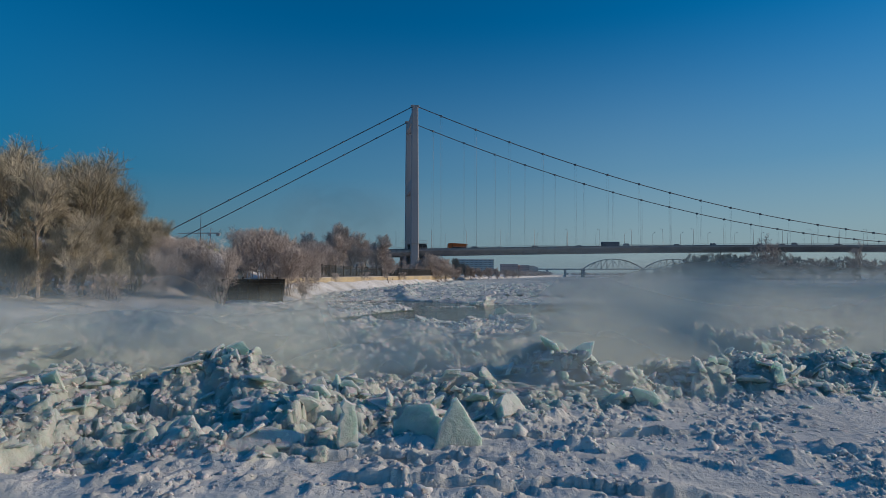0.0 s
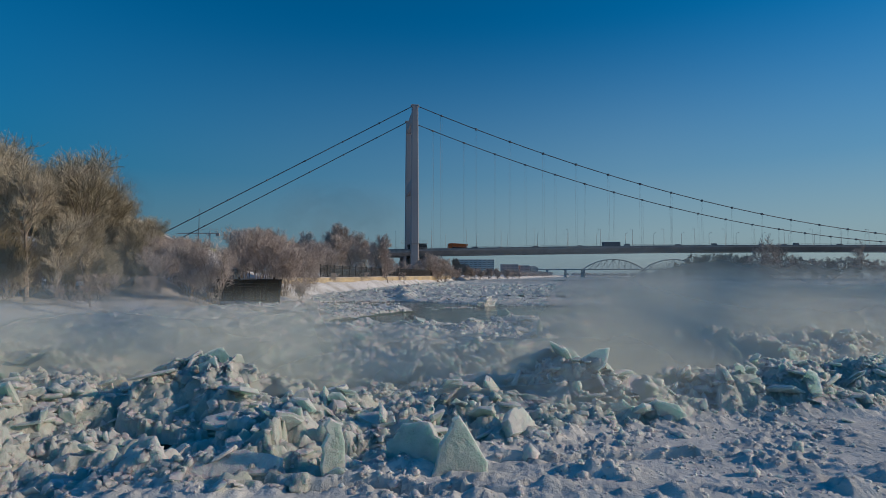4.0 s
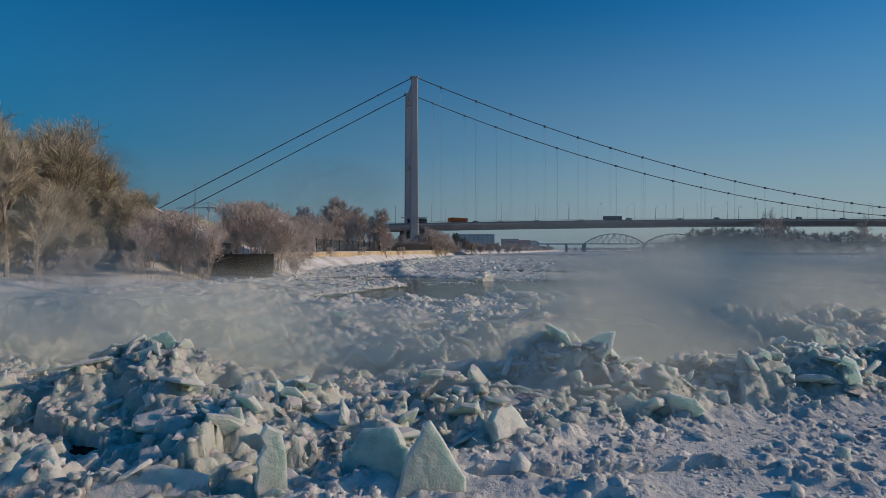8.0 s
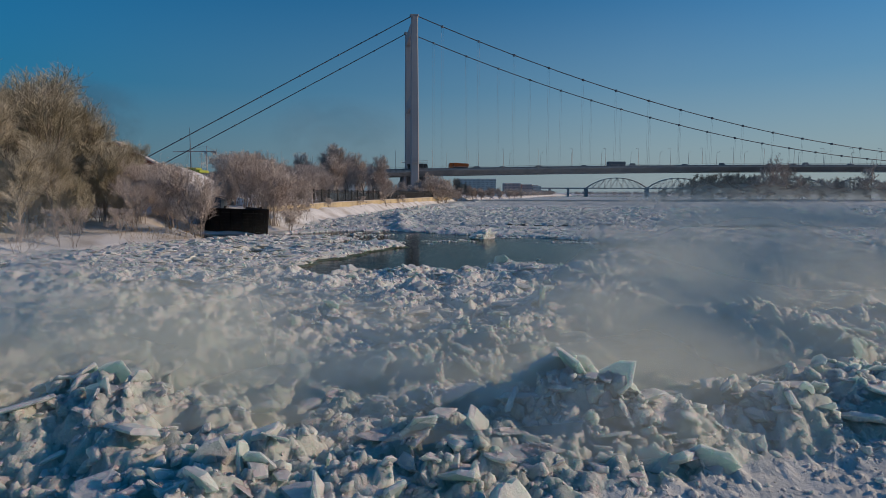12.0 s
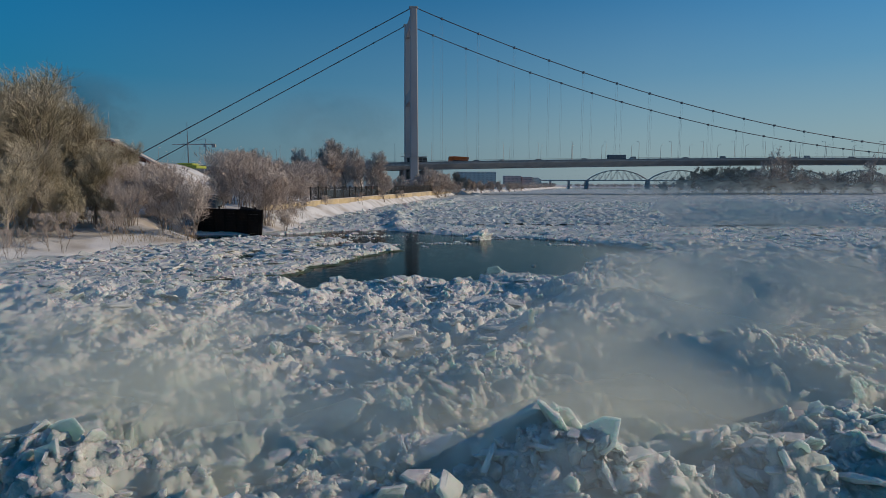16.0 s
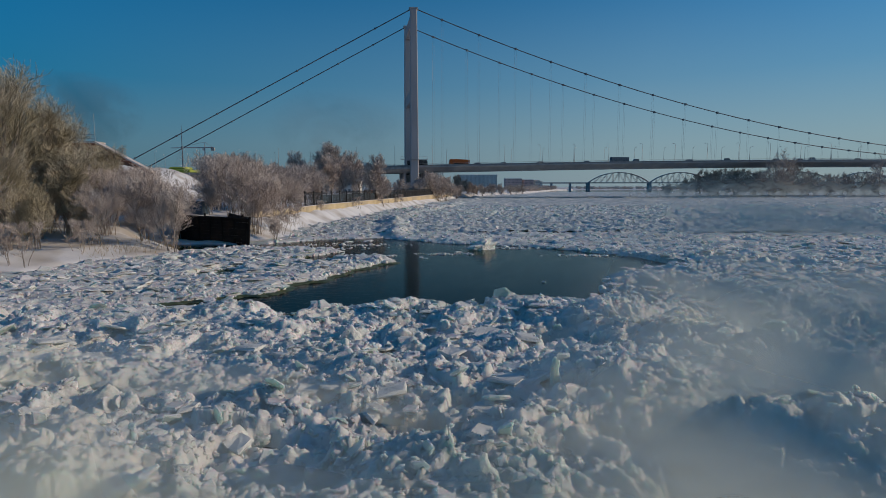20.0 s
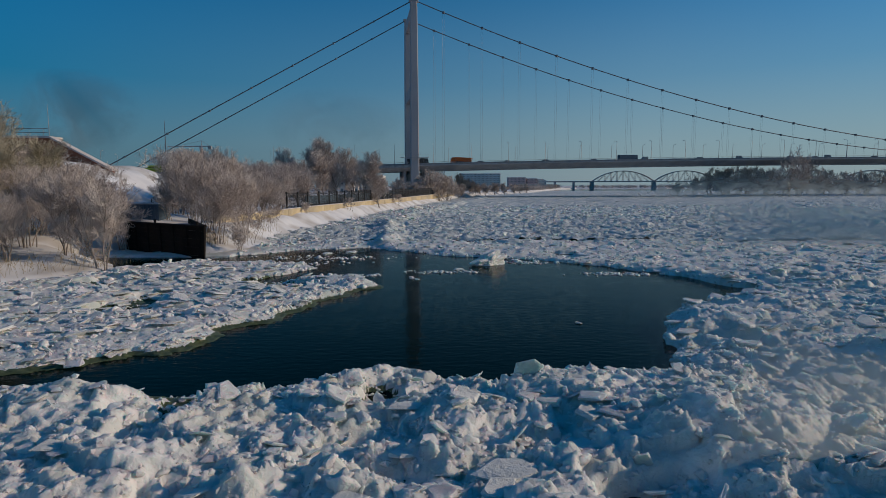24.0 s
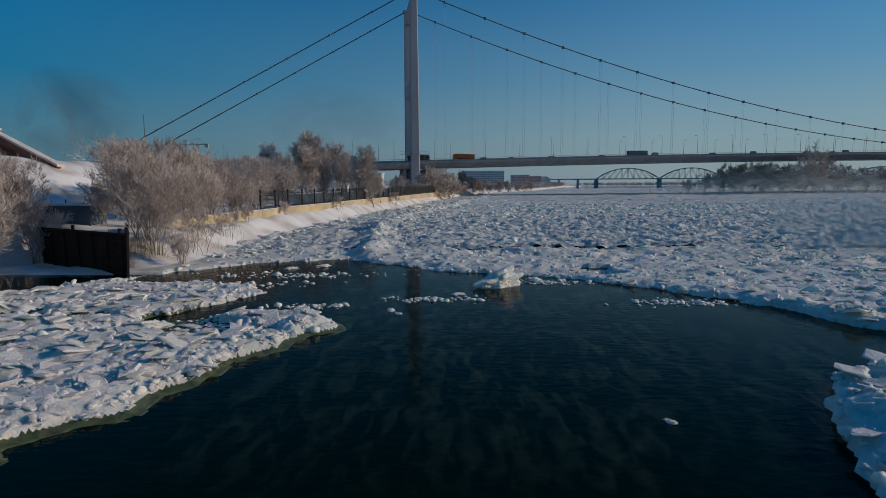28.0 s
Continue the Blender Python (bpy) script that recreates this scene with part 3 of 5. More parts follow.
def leg(w):
    vs, fs = [], []
    for z, a, b in ((-1.0, 2.3, 2.4), (14, 2.05, 2.2), (60, 1.85, 2.0), (92.0, 1.6, 1.8)):
        c = 0.35
        vs += [(-a + c, w - b, z), (a - c, w - b, z), (a, w - b + c, z), (a, w + b - c, z), (a - c, w + b, z), (-a + c, w + b, z), (-a, w + b - c, z), (-a, w - b + c, z)]
    for k in range(3):
        for i in range(8):
            fs.append((k * 8 + i, k * 8 + (i + 1) % 8, k * 8 + 8 + (i + 1) % 8, k * 8 + 8 + i))
    fs += [tuple(range(7, -1, -1)), tuple(range(24, 32))]
    return to_mesh("tower_leg", vs, fs, M_CONC)


def tower(parent, s0):
    m = Matrix.Translation((s0, 0, 0))
    for w in (0.0, WID):
        lg = part("tower_leg", leg(w), parent, "tapered grey concrete tower leg", m)
        part("saddle", box_mesh("saddle", M_STEELP, (-2.2, 2.2, w - 1.2, w + 1.2, 92.0, 93.2, 0.25)), lg)
    part("top_crossbeam", box_mesh("top_crossbeam", M_CONC, (-1.3, 1.3, 1.7, WID - 1.7, 85.5, 90.5, 0.2)), parent, m=m)
    part("middle_crossbeam", box_mesh("middle_crossbeam", M_CONC, (-1.4, 1.4, 1.9, WID - 1.9, 49.0, 54.5, 0.2)), parent, m=m)
    part("deck_crossbeam", box_mesh("deck_crossbeam", M_DARKCONC, (-1.8, 1.8, 2.0, WID - 2.0, 8.6, 12.4, 0.2)), parent, m=m)
    for w in (-3.2,):
        pf = part("service_platform", box_mesh("service_platform", M_STEELP, (-7, 6.5, w, w + 0.8, 19.6, 19.9, 0.03)), parent, m=m)
        part("platform_rail", tube_mesh("platform_rail", [(-7, w, 21, 6.5, w, 21, .05, .05)] + [(x, w, 19.8, x, w, 21, .04, .04) for x in np.linspace(-7, 6.5, 8)], M_RAIL), pf)


tower(bridge, 0.0)
tower(bridge, SPAN)


def strip(name, s0, s1, n, section, material, dz):
    """A solid swept along the bridge; section: corners (w, z) relative to the road."""
    k = len(section)
    vs, fs = [], []
    for i in range(n + 1):
        s = s0 + (s1 - s0) * i / n
        vs += [(s, w, deck_z(s) + z + dz) for w, z in section]
    for i in range(n):
        for j in range(k):
            fs.append((i * k + j, i * k + (j + 1) % k, (i + 1) * k + (j + 1) % k, (i + 1) * k + j))
    fs += [tuple(range(k - 1, -1, -1)), tuple(range(n * k, n * k + k))]
    return to_mesh(name, vs, fs, material)


GIRDER = [(-1.2, -0.1), (-1.2, -0.6), (4.0, -2.9), (WID - 4.0, -2.9), (WID + 1.2, -0.6), (WID + 1.2, -0.1)]
deck = part("deck", strip("deck", 0, 770, 60, GIRDER, M_STEELP, 0), bridge, "grey steel box girder deck")
part("approach_deck", strip("approach_deck", -230, 0, 12, [(-1.2, -0.1), (-1.2, -1.3), (1.5, -3.0), (WID - 1.5, -3.0), (WID + 1.2, -1.3), (WID + 1.2, -0.1)], M_DARKCONC, 0), bridge, "stained concrete approach deck")
part("roadway", strip("roadway", -230, 770, 80, [(1.5, 0.0), (1.5, -0.08), (WID - 1.5, -0.08), (WID - 1.5, 0.0)], M_ASPH, 0), bridge, "frost-grey asphalt roadway")
for w in (-1.1, WID + 1.1):
    segs, prof = [], []
    sv = np.linspace(-230, 770, 251)
    for a, b in zip(sv[:-1], sv[1:]):
        for h in (0.45, 1.15):
            segs.append((a, w, deck_z(a) + h, b, w, deck_z(b) + h, .06, .06))
        segs.append((a, w, deck_z(a) - .1, a, w, deck_z(a) + 1.15, .05, .05))
    part("railing", tube_mesh("railing", segs, M_RAIL), bridge, "grey steel parapet railing")
for w in (2.6, WID - 2.6):
    part("crash_barrier", strip("crash_barrier", -230, 770, 80, [(w - .12, 0), (w - .18, .75), (w + .18, .75), (w + .12, 0)], M_RAIL, 0), bridge)

# main cables, with clamps and paired suspenders
for w in (0.0, WID):
    sv = np.linspace(0, SPAN, 81)
    cab = part("main_cable", tube_mesh("main_cable", [(a, w, cable_z(a) + .8, b, w, cable_z(b) + .8, .24, .24) for a, b in zip(sv[:-1], sv[1:])], M_CABLE, 8), bridge, "thick dark steel main cable")
    part("back_stay", tube_mesh("back_stay", [(0, w, 93.1, -150, w, 9.0, .24, .24)], M_CABLE, 8), bridge, "thick dark back stay cable")
    for k in range(39):
        s = 14.18 + k * PITCH
        if s > SPAN - 8:
            break
        z = cable_z(s) + .8
        clamp = part("cable_clamp", box_mesh("cable_clamp", M_CABLE, (-.5, .5, -.5, .5, -.6, .55, .12)), bridge, m=Matrix.Translation((s, w, z)))
        if z - deck_z(s) > 1.5:
            part("suspender", tube_mesh("suspender", [(d, 0, -.5, d, 0, deck_z(s) - z, .03, .03) for d in (-.45, .45)], M_CABLE), clamp)
    for k in range(1, 8):
        t = k / 8.0
        part("stay_band", box_mesh("stay_band", M_CABLE, (-.4, .4, -.42, .42, -.42, .42, .1)), bridge, m=Matrix.Translation((-150 * t, w, 93.1 - 84.1 * t)))
for s in (-42, -84, -126, -168, -210):
    for w in (6, 14, WID - 14, WID - 6):
        z1 = deck_z(s) - 3.0
        part("approach_pier", tube_mesh("approach_pier", [(s, w, 1.0, s, w, z1, .9, .9)], M_DARKCONC, 10), bridge, "round concrete pier")
    part("pier_cap", box_mesh("pier_cap", M_DARKCONC, (s - 1.1, s + 1.1, 3, WID - 3, deck_z(s) - 4.2, deck_z(s) - 3.0, .1)), bridge)
for s in (-4.5, 6.0):
    for w in (3.5, 12, 21, WID - 3.5):
        part("support_column", tube_mesh("support_column", [(s, w, 0.5, s, w, 13.4, .75, .75)], M_CONC, 10), bridge, "pale round concrete column")
for w in (3, 16, WID - 3):
    for d in (-1.8, -.6, .6, 1.8):
        part("raking_strut", tube_mesh("raking_strut", [(13.5, w, 9.8, 13.5 + d, w, 13.6, .25, .25)], M_PALEF, 6), bridge, "pale raking deck strut")
    part("strut_base", box_mesh("strut_base", M_DARKCONC, (12.2, 14.8, w - 1.2, w + 1.2, -1, 9.9, .2)), bridge)


def lamp_post(side):
    ob = thing("street_lamp", "slender grey street lamp on the bridge parapet", "street lamp", group="lamps along the bridge")
    part("pole", tube_mesh("pole", [(0, 0, 0, 0, 0, 5, .13, .10), (0, 0, 5, 0, 0, 9.2, .10, .07)], M_RAIL, 6), ob)
    part("arm", tube_mesh("arm", [(0, 0, 9.2, 0, side * .6, 9.9, .07, .06), (0, side * .6, 9.9, 0, side * 1.8, 10.0, .06, .05)], M_RAIL, 6), ob)
    part("lamp_head", box_mesh("lamp_head", M_PALEF, (-.16, .16, side * 2.3 - .5, side * 2.3 + .4, 9.9, 10.1, .04)), ob)
    return ob


for side, w, off in ((1, -0.7, 9.0), (-1, WID + 0.7, 3.0)):
    proto = None
    for k in range(-11, 28):
        s = off + k * PITCH
        m = BRIDGE @ Matrix.Translation((s, w, deck_z(s) - 0.1))
        if proto is None:
            proto = lamp_post(side)
            proto.matrix_basis = m
        else:
            copy_thing(proto, m)


# ---- vehicles on the bridge ----
def wheel_me(r, wd):
    vs, fs = tubes([(0, -wd / 2, 0, 0, wd / 2, 0, r, r)], 12)
    vs, fs = [tuple(v) for v in vs], [tuple(f) for f in fs]
    fs += [tuple(range(11, -1, -1)), tuple(range(12, 24))]
    return to_mesh("tyre", vs, fs, M_TYRE)


def prism(profile, w0, w1, inset=0.0):
    k = len(profile)
    vs = [(x, w0 + (inset if z > 0.95 else 0), z) for x, z in profile] + [(x, w1 - (inset if z > 0.95 else 0), z) for x, z in profile]
    fs = [tuple(range(k)), tuple(range(2 * k - 1, k - 1, -1))] + [(i, i + k, (i + 1) % k + k, (i + 1) % k) for i in range(k)]
    return vs, fs


def car(paint, label, van=False):
    ob = thing("car", label, "car", group="cars on the bridge")
    h = 0.6 if van else 0.0
    body = [(-2.1, .3), (2.1, .3), (2.15, .75), (1.2, .95), (-2.1, 1.0)]
    cab = [(-2.0 if van else -1.7, .96), (1.15, .93), (.45, 1.45 + h), (-1.5 if not van else -1.95, 1.45 + h)]
    part("body", to_mesh("body", *prism(body, -.85, .85), paint), ob)
    part("cabin", to_mesh("cabin", *prism(cab, -.8, .8, .12), M_GLASS), ob, "dark glazed cabin")
    w = wheel_me(.32, .2)
    for x in (-1.35, 1.35):
        for y in (-.78, .78):
            part("wheel", w, ob, m=Matrix.Translation((x, y, .32)))
    return ob


def truck(paint, label, bus=False):
    ob = thing("bus" if bus else "truck", label, "bus" if bus else "truck")
    if bus:
        part("body", to_mesh("body", *prism([(-5, .5), (5, .5), (5, 3.0), (-5, 3.1)], -1.2, 1.2), paint), ob)
        for x in np.arange(-4.2, 4.5, 1.4):
            for y in (-1.23, 1.2):
                part("window", box_mesh("window", M_GLASS, (x - .55, x + .55, y, y + .03, 1.6, 2.6)), ob)
    else:
        part("cab", to_mesh("cab", *prism([(3.2, .6), (5.4, .6), (5.4, 1.9), (5.0, 3.1), (3.2, 3.2)], -1.2, 1.2), paint), ob)
        part("windscreen", box_mesh("windscreen", M_GLASS, (5.15, 5.42, -1.0, 1.0, 1.9, 2.7)), ob)
        part("tipper_body", to_mesh("tipper_body", *prism([(-5.0, 1.2), (2.9, 1.2), (3.1, 3.3), (-5.3, 3.1)], -1.25, 1.25), paint), ob)
        part("chassis", box_mesh("chassis", M_TYRE, (-4.8, 5.2, -.5, .5, .7, 1.2)), ob)
    w = wheel_me(.5, .35)
    for x in (-3.8, -2.6, 4.1):
        for y in (-1.0, 1.0):
            part("wheel", w, ob, m=Matrix.Translation((x, y, .5)))
    return ob


def on_deck(s, w, flip):
    return BRIDGE @ Matrix.Translation((s, w, deck_z(s) + 0.0)) @ pose(0, 0, 0, 0, -math.degrees(math.atan2(deck_z(s + 1) - deck_z(s - 1), 2)), 180 if flip else 0)


c_dark, c_pale = car(M_CARD, "dark car driving on the bridge"), car(M_CARL, "pale silver car driving on the bridge", True)
spots = [(-70, 5, 0), (-22, 5, 0), (7, 25, 1), (34, 6, 0), (52, 26, 1), (68, 6, 0), (95, 9, 0), (121, 6, 1), (140, 25, 1), (153, 6, 0), (178, 9, 0), (206, 6, 0), (221, 7, 1), (229, 6, 0), (-104, 7, 0), (258, 6, 0), (275, 24, 1), (-150, 6, 0)]
for i, (s, w, fl) in enumerate(spots):
    if i < 2:
        (c_dark, c_pale)[i].matrix_basis = on_deck(s, w, fl)
    else:
        copy_thing((c_dark, c_pale)[i % 3 == 1], on_deck(s, w, fl))
truck(M_ORANGE, "orange tipper truck on the bridge near the tower").matrix_basis = on_deck(24, 5.5, 1)
truck(M_BLUEP, "dark blue bus on the bridge", True).matrix_basis = on_deck(112, 6, 0)
truck(M_CARD, "dark covered truck on the bridge").matrix_basis = on_deck(2, 6, 0)

# ---- railway truss bridge ----
tb = thing("railway_bridge", "distant steel railway bridge with arched trusses on piers", "bridge", Matrix.Translation((262, 1079, 0)))
for k in range(-3, 0):
    part("approach_span", box_mesh("approach_span", M_TRUSS, (k * 34, k * 34 + 34, -3, 3, 12.2, 14.4, .1)), tb)
    part("pier", box_mesh("pier", M_TRUSS, (k * 34 - 1.5, k * 34 + 1.5, -4, 4, -2, 12.2, .2)), tb)
for k in range(5):
    x0, L, n = k * 112.0, 110.0, 10
    sp = part("truss_span", box_mesh("truss_deck", M_TRUSS, (x0, x0 + L, -3, 3, 12.6, 14.4, .1)), tb, "grey arched truss span")
    for y in (-3, 3):
        top = [(x0 + L * i / n, 14.4 + 18.0 * (1 - (2 * i / n - 1) ** 2) ** 0.9 * (1 if 0 < i < n else 0)) for i in range(n + 1)]
        segs = [(a[0], y, a[1], b[0], y, b[1], .65, .65) for a, b in zip(top[:-1], top[1:])]
        segs += [(a[0], y, 14, a[0], y, a[1], .32, .32) for a in top[1:-1]]
        segs += [(top[i][0], y, top[i][1], top[i + 1][0], y, 14.2, .32, .32) if i >= n // 2 else (top[i][0], y, 14.2, top[i + 1][0], y, top[i + 1][1], .32, .32) for i in range(1, n - 1)]
        part("truss", tube_mesh("truss", segs, M_TRUSS, 4), sp)
    part("pier", box_mesh("pier", M_TRUSS, (x0 - 4, x0 + 1.5, -5, 5, -2, 12.7, .3)), tb)

# ---- bank wall, fence ----
WALL = [(-23.6, 79), (-22.9, 86), (-21.6, 100), (-21.0, 110), (-19.0, 124), (-16.8, 144), (-12.6, 172), (-5.6, 232), (4.5, 305)]
wall = thing("retaining_wall", "low yellow plastered embankment wall above the snowy bank", "wall", kind="structure")
fence = thing("iron_fence", "black iron railing fence on top of the embankment wall", "fence")
WZ0, WZ1 = 1.2, 3.0
for (x0, y0), (x1, y1) in zip(WALL[:-1], WALL[1:]):
    L = math.hypot(x1 - x0, y1 - y0)
    m = Matrix.Translation((x0, y0, 0)) @ pose(0, 0, 0, 0, 0, math.degrees(math.atan2(y1 - y0, x1 - x0)))
    n = max(1, int(L / 6))
    for i in range(n):
        part("wall_panel", box_mesh("wall_panel", M_WALL, (L * i / n + .02, L * (i + 1) / n - .02, -.2, .2, WZ0 - .8, WZ1 - .12, .04)), wall, m=m)
        part("coping", box_mesh("coping", M_ROOFC, (L * i / n, L * (i + 1) / n, -.28, .28, WZ1 - .12, WZ1, .03)), wall, m=m)
    if y0 >= 99:
        segs = [(0, 0, WZ1 + h, L, 0, WZ1 + h, .05, .05) for h in (.25, 1.9)]
        segs += [(a, 0, WZ1 - .05, a, 0, WZ1 + 2.2, .035, .03) for a in np.arange(.2, L, .35)]
        part("railing_panel", tube_mesh("railing_panel", segs, M_FENCE, 4), fence, m=m)
        for a in np.arange(0, L, 5.0):
            part("post", box_mesh("post", M_FENCE, (a - .12, a + .12, -.12, .12, WZ1 - .05, WZ1 + 2.35, .03)), fence, m=m)
        if y0 >= 110:
            part("hoarding", box_mesh("hoarding", M_BLUEP, (0, L, .35, .42, WZ1 - .6, WZ1 + 1.6)), fence, "dark blue hoarding behind the railing", m)

# ---- moored barge ----
def barge():
    """A pointed tarred bow: strakes on both sides from the raked stem, frames, bulwark rail, deck."""
    ob = thing("barge", "black tarred barge hull frozen in at the snowy bank", "barge", pose(-19.05, 65.6, 0, 0, 0, -46.5))
    spread, L = 14.0, 12.5

    def hull(z, d, side, inset=0.0):
        """Place d metres behind the stem at height z, on one side."""
        fall = .20 * (2.75 - z) * (1.0 - .4 * min(1, d / 6))
        c, s = math.cos(radians(spread)), math.sin(radians(spread))
        wd = max(.03, d * s - fall * .5 * min(1, d / 3) - inset)
        return Vector((-(d * c) - .16 * (2.75 - z), side * wd, z))
    for side in (-1, 1):
        for i in range(9):
            z0, z1 = -.5 + i * .36, -.5 + (i + 1) * .36 - .008
            cuts = (.0, 4.2, 8.4, L) if i % 2 else (.0, 2.4, 6.4, 10.2, L)
            for d0, d1 in zip(cuts[:-1], cuts[1:]):
                d0, d1 = d0 + .02, d1 - .02
                vs = [hull(z0, d0, side), hull(z0, d1, side), hull(z1, d1, side), hull(z1, d0, side), hull(z0, d0, side, .12), hull(z0, d1, side, .12), hull(z1, d1, side, .12), hull(z1, d0, side, .12)]
                part("strake", to_mesh("strake", vs, [(0, 1, 2, 3), (5, 4, 7, 6), (1, 5, 6, 2), (4, 0, 3, 7), (3, 2, 6, 7), (4, 5, 1, 0)], M_HULL), ob)
        for d in np.arange(.5, L, 2.0):
            a, b_ = hull(-.5, d, side, -.03), hull(2.7, d, side, -.03)
            part("rib", tube_mesh("rib", [(*a, *b_, .07, .07)], M_HULL, 6), ob)
        a, b_ = hull(2.8, .0, side), hull(2.8, L, side)
        part("gunwale", tube_mesh("gunwale", [(*a, *b_, .11, .11)], M_HULL, 6), ob)
    a, b_ = hull(-.6, 0, 0), hull(2.95, 0, 0)
    part("stem", tube_mesh("stem", [(*a, *b_, .10, .12)], M_HULL, 6), ob)
    q = [hull(2.3, .5, -1, .13), hull(2.3, L, -1, .13), hull(2.3, L, 1, .13), hull(2.3, .5, 1, .13)]
    vs = q + [p + Vector((0, 0, .12)) for p in q]
    part("deck", to_mesh("deck", vs, [(0, 1, 2, 3), (7, 6, 5, 4), (0, 4, 5, 1), (1, 5, 6, 2), (2, 6, 7, 3), (3, 7, 4, 0)], M_BANK), ob, "snow-dusted deck")
    for d in (1.6, 8.0):
        p = hull(2.4, d, -1, .35)
        part("bollard", tube_mesh("bollard", [(*p, p.x, p.y, 3.15, .10, .12)], M_HULL, 8), ob)
    return ob


barge()

# ---- ramp building on the mound ----
rb = thing("ramp_building", "unfinished ramp building with rusty red beams on a snow mound", "building")
prof = [(-78, 13.2), (-54.2, 13.2), (-45.6, 8.6)]
for (x0, z0), (x1, z1), yb in ((prof[0], prof[1], 101.6), (prof[1], prof[2], 100.0)):
    vs = [(x0, 98.6, z0), (x1, 98.6, z1), (x1, yb, z1), (x0, yb, z0), (x0, 98.6, z0 - .26), (x1, 98.6, z1 - .26), (x1, yb, z1 - .26), (x0, yb, z0 - .26)]
    part("roof_slab", to_mesh("roof_slab", vs, [(0, 1, 2, 3), (7, 6, 5, 4), (0, 4, 5, 1), (2, 6, 7, 3), (1, 5, 6, 2), (3, 7, 4, 0)], M_ROOFC), rb, "pale concrete roof slab")
    for y in (99.0, 100.9):
        if y > yb:
            break
        vs = [(x0, y, z0 - .26), (x1, y, z1 - .26), (x1, y + .5, z1 - .26), (x0, y + .5, z0 - .26), (x0, y, z0 - 1.25), (x1 - .6, y, z1 - 1.0), (x1 - .6, y + .5, z1 - 1.0), (x0, y + .5, z0 - 1.25)]
        part("roof_beam", to_mesh("roof_beam", vs, [(0, 1, 2, 3), (7, 6, 5, 4), (0, 4, 5, 1), (2, 6, 7, 3), (1, 5, 6, 2), (3, 7, 4, 0)], M_RED), rb, "rusty red roof beam")
# added panel standing in for the shaded open void below the ramp
gv = [(-54.2, 100.1, 12.8), (-46.2, 100.1, 8.5), (-46.2, 100.1, 5.0), (-54.2, 100.1, 5.0), (-54.2, 100.5, 12.8), (-46.2, 100.5, 8.5), (-46.2, 100.5, 5.0), (-54.2, 100.5, 5.0)]
part("void_panel", to_mesh("void_panel", gv, [(3, 2, 1, 0), (4, 5, 6, 7), (0, 1, 5, 4), (1, 2, 6, 5), (2, 3, 7, 6), (3, 0, 4, 7)], M_RED), rb, "dark red panel in place of the open void under the ramp")
for x in (-76, -70, -64, -58, -54):
    for y in (99.2, 100.7):
        part("column", box_mesh("column", M_RED, (x - .3, x + .3, y, y + .6, 5.0, 12.0, .04)), rb)
part("back_wall", box_mesh("back_wall", M_RED, (-78, -54.2, 101.35, 101.6, 5, 12.7)), rb, "dark red inner wall")
rail = [(-78, 98.8, 13.1 + h, -54.4, 98.8, 13.1 + h, .04, .04) for h in (.6, 1.15)] + [(x, 98.8, 13.1, x, 98.8, 14.25, .04, .04) for x in np.arange(-77, -54, 2.0)]
part("roof_railing", tube_mesh("roof_railing", rail, M_RAIL), rb)
part("aerial", tube_mesh("aerial", [(-54.6, 99.4, 13, -54.6, 99.4, 17.6, .06, .03)], M_RAIL), rb)

mast = thing("radio_mast", "thin lattice mast behind the frosted bushes", "mast", Matrix.Translation((-75.4, 176.5, 3.2)))
part("pole", tube_mesh("pole", [(0, 0, -.6, 0, 0, 12, .22, .16), (0, 0, 12, 0, 0, 20.6, .14, .06)], M_CABLE, 6), mast)
part("guy_wire", tube_mesh("guy_wire", [(0, 0, 15, 7, 2, -.6, .03, .03), (0, 0, 15, -7, 2, -.6, .03, .03), (0, 0, 15, 0, -8, -.6, .03, .03)], M_CABLE, 3), mast)

crane = thing("tower_crane", "distant tower crane with a long level jib", "crane", Matrix.Translation((-206, 511, 3.5)))
part("mast", tube_mesh("mast", [(0, 0, -1, 0, 0, 36, .6, .5), (0, 0, 36, 0, 0, 41, .4, .15)], M_STEELP, 4), crane)
part("jib", tube_mesh("jib", [(-29, 0, 36.0, 0, 0, 36.3, .3, .5), (0, 0, 41, -20, 0, 36.6, .1, .1)], M_STEELP, 4), crane)
part("counter_jib", tube_mesh("counter_jib", [(0, 0, 36.3, 8, 0, 36.3, .5, .5), (0, 0, 41, 7, 0, 36.5, .1, .1)], M_STEELP, 4), crane)
part("counterweight", box_mesh("counterweight", M_DARKCONC, (5.5, 8.5, -1, 1, 33.6, 36.2, .1)), crane)
part("operator_cab", box_mesh("operator_cab", M_PALEF, (-1.8, -.3, -.8, .8, 33.8, 36.0, .1)), crane)


# ---- buildings ----
def block(name, label, material, x0, x1, y0, y1, z0, z1, storeys, bays, category="building"):
    ob = thing(name, label, category)
    part("wall", box_mesh("wall", material, (x0, x1, y0, y1, z0 - 2, z1, .1)), ob)
    part("roof", box_mesh("roof", M_BANK, (x0 - .2, x1 + .2, y0 - .2, y1 + .2, z1, z1 + .4, .05)), ob, "snowy flat roof")
    sh, bw = (z1 - z0) / storeys, (x1 - x0) / bays
    pane = box_mesh("window", M_GLASS, (-bw * .26, bw * .26, -.06, .06, -sh * .22, sh * .22))
    for i in range(storeys):
        for j in range(bays):
            part("window", pane, ob, m=Matrix.Translation((x0 + (j + .5) * bw, y0 - .03, z0 + (i + .55) * sh)))
    return ob


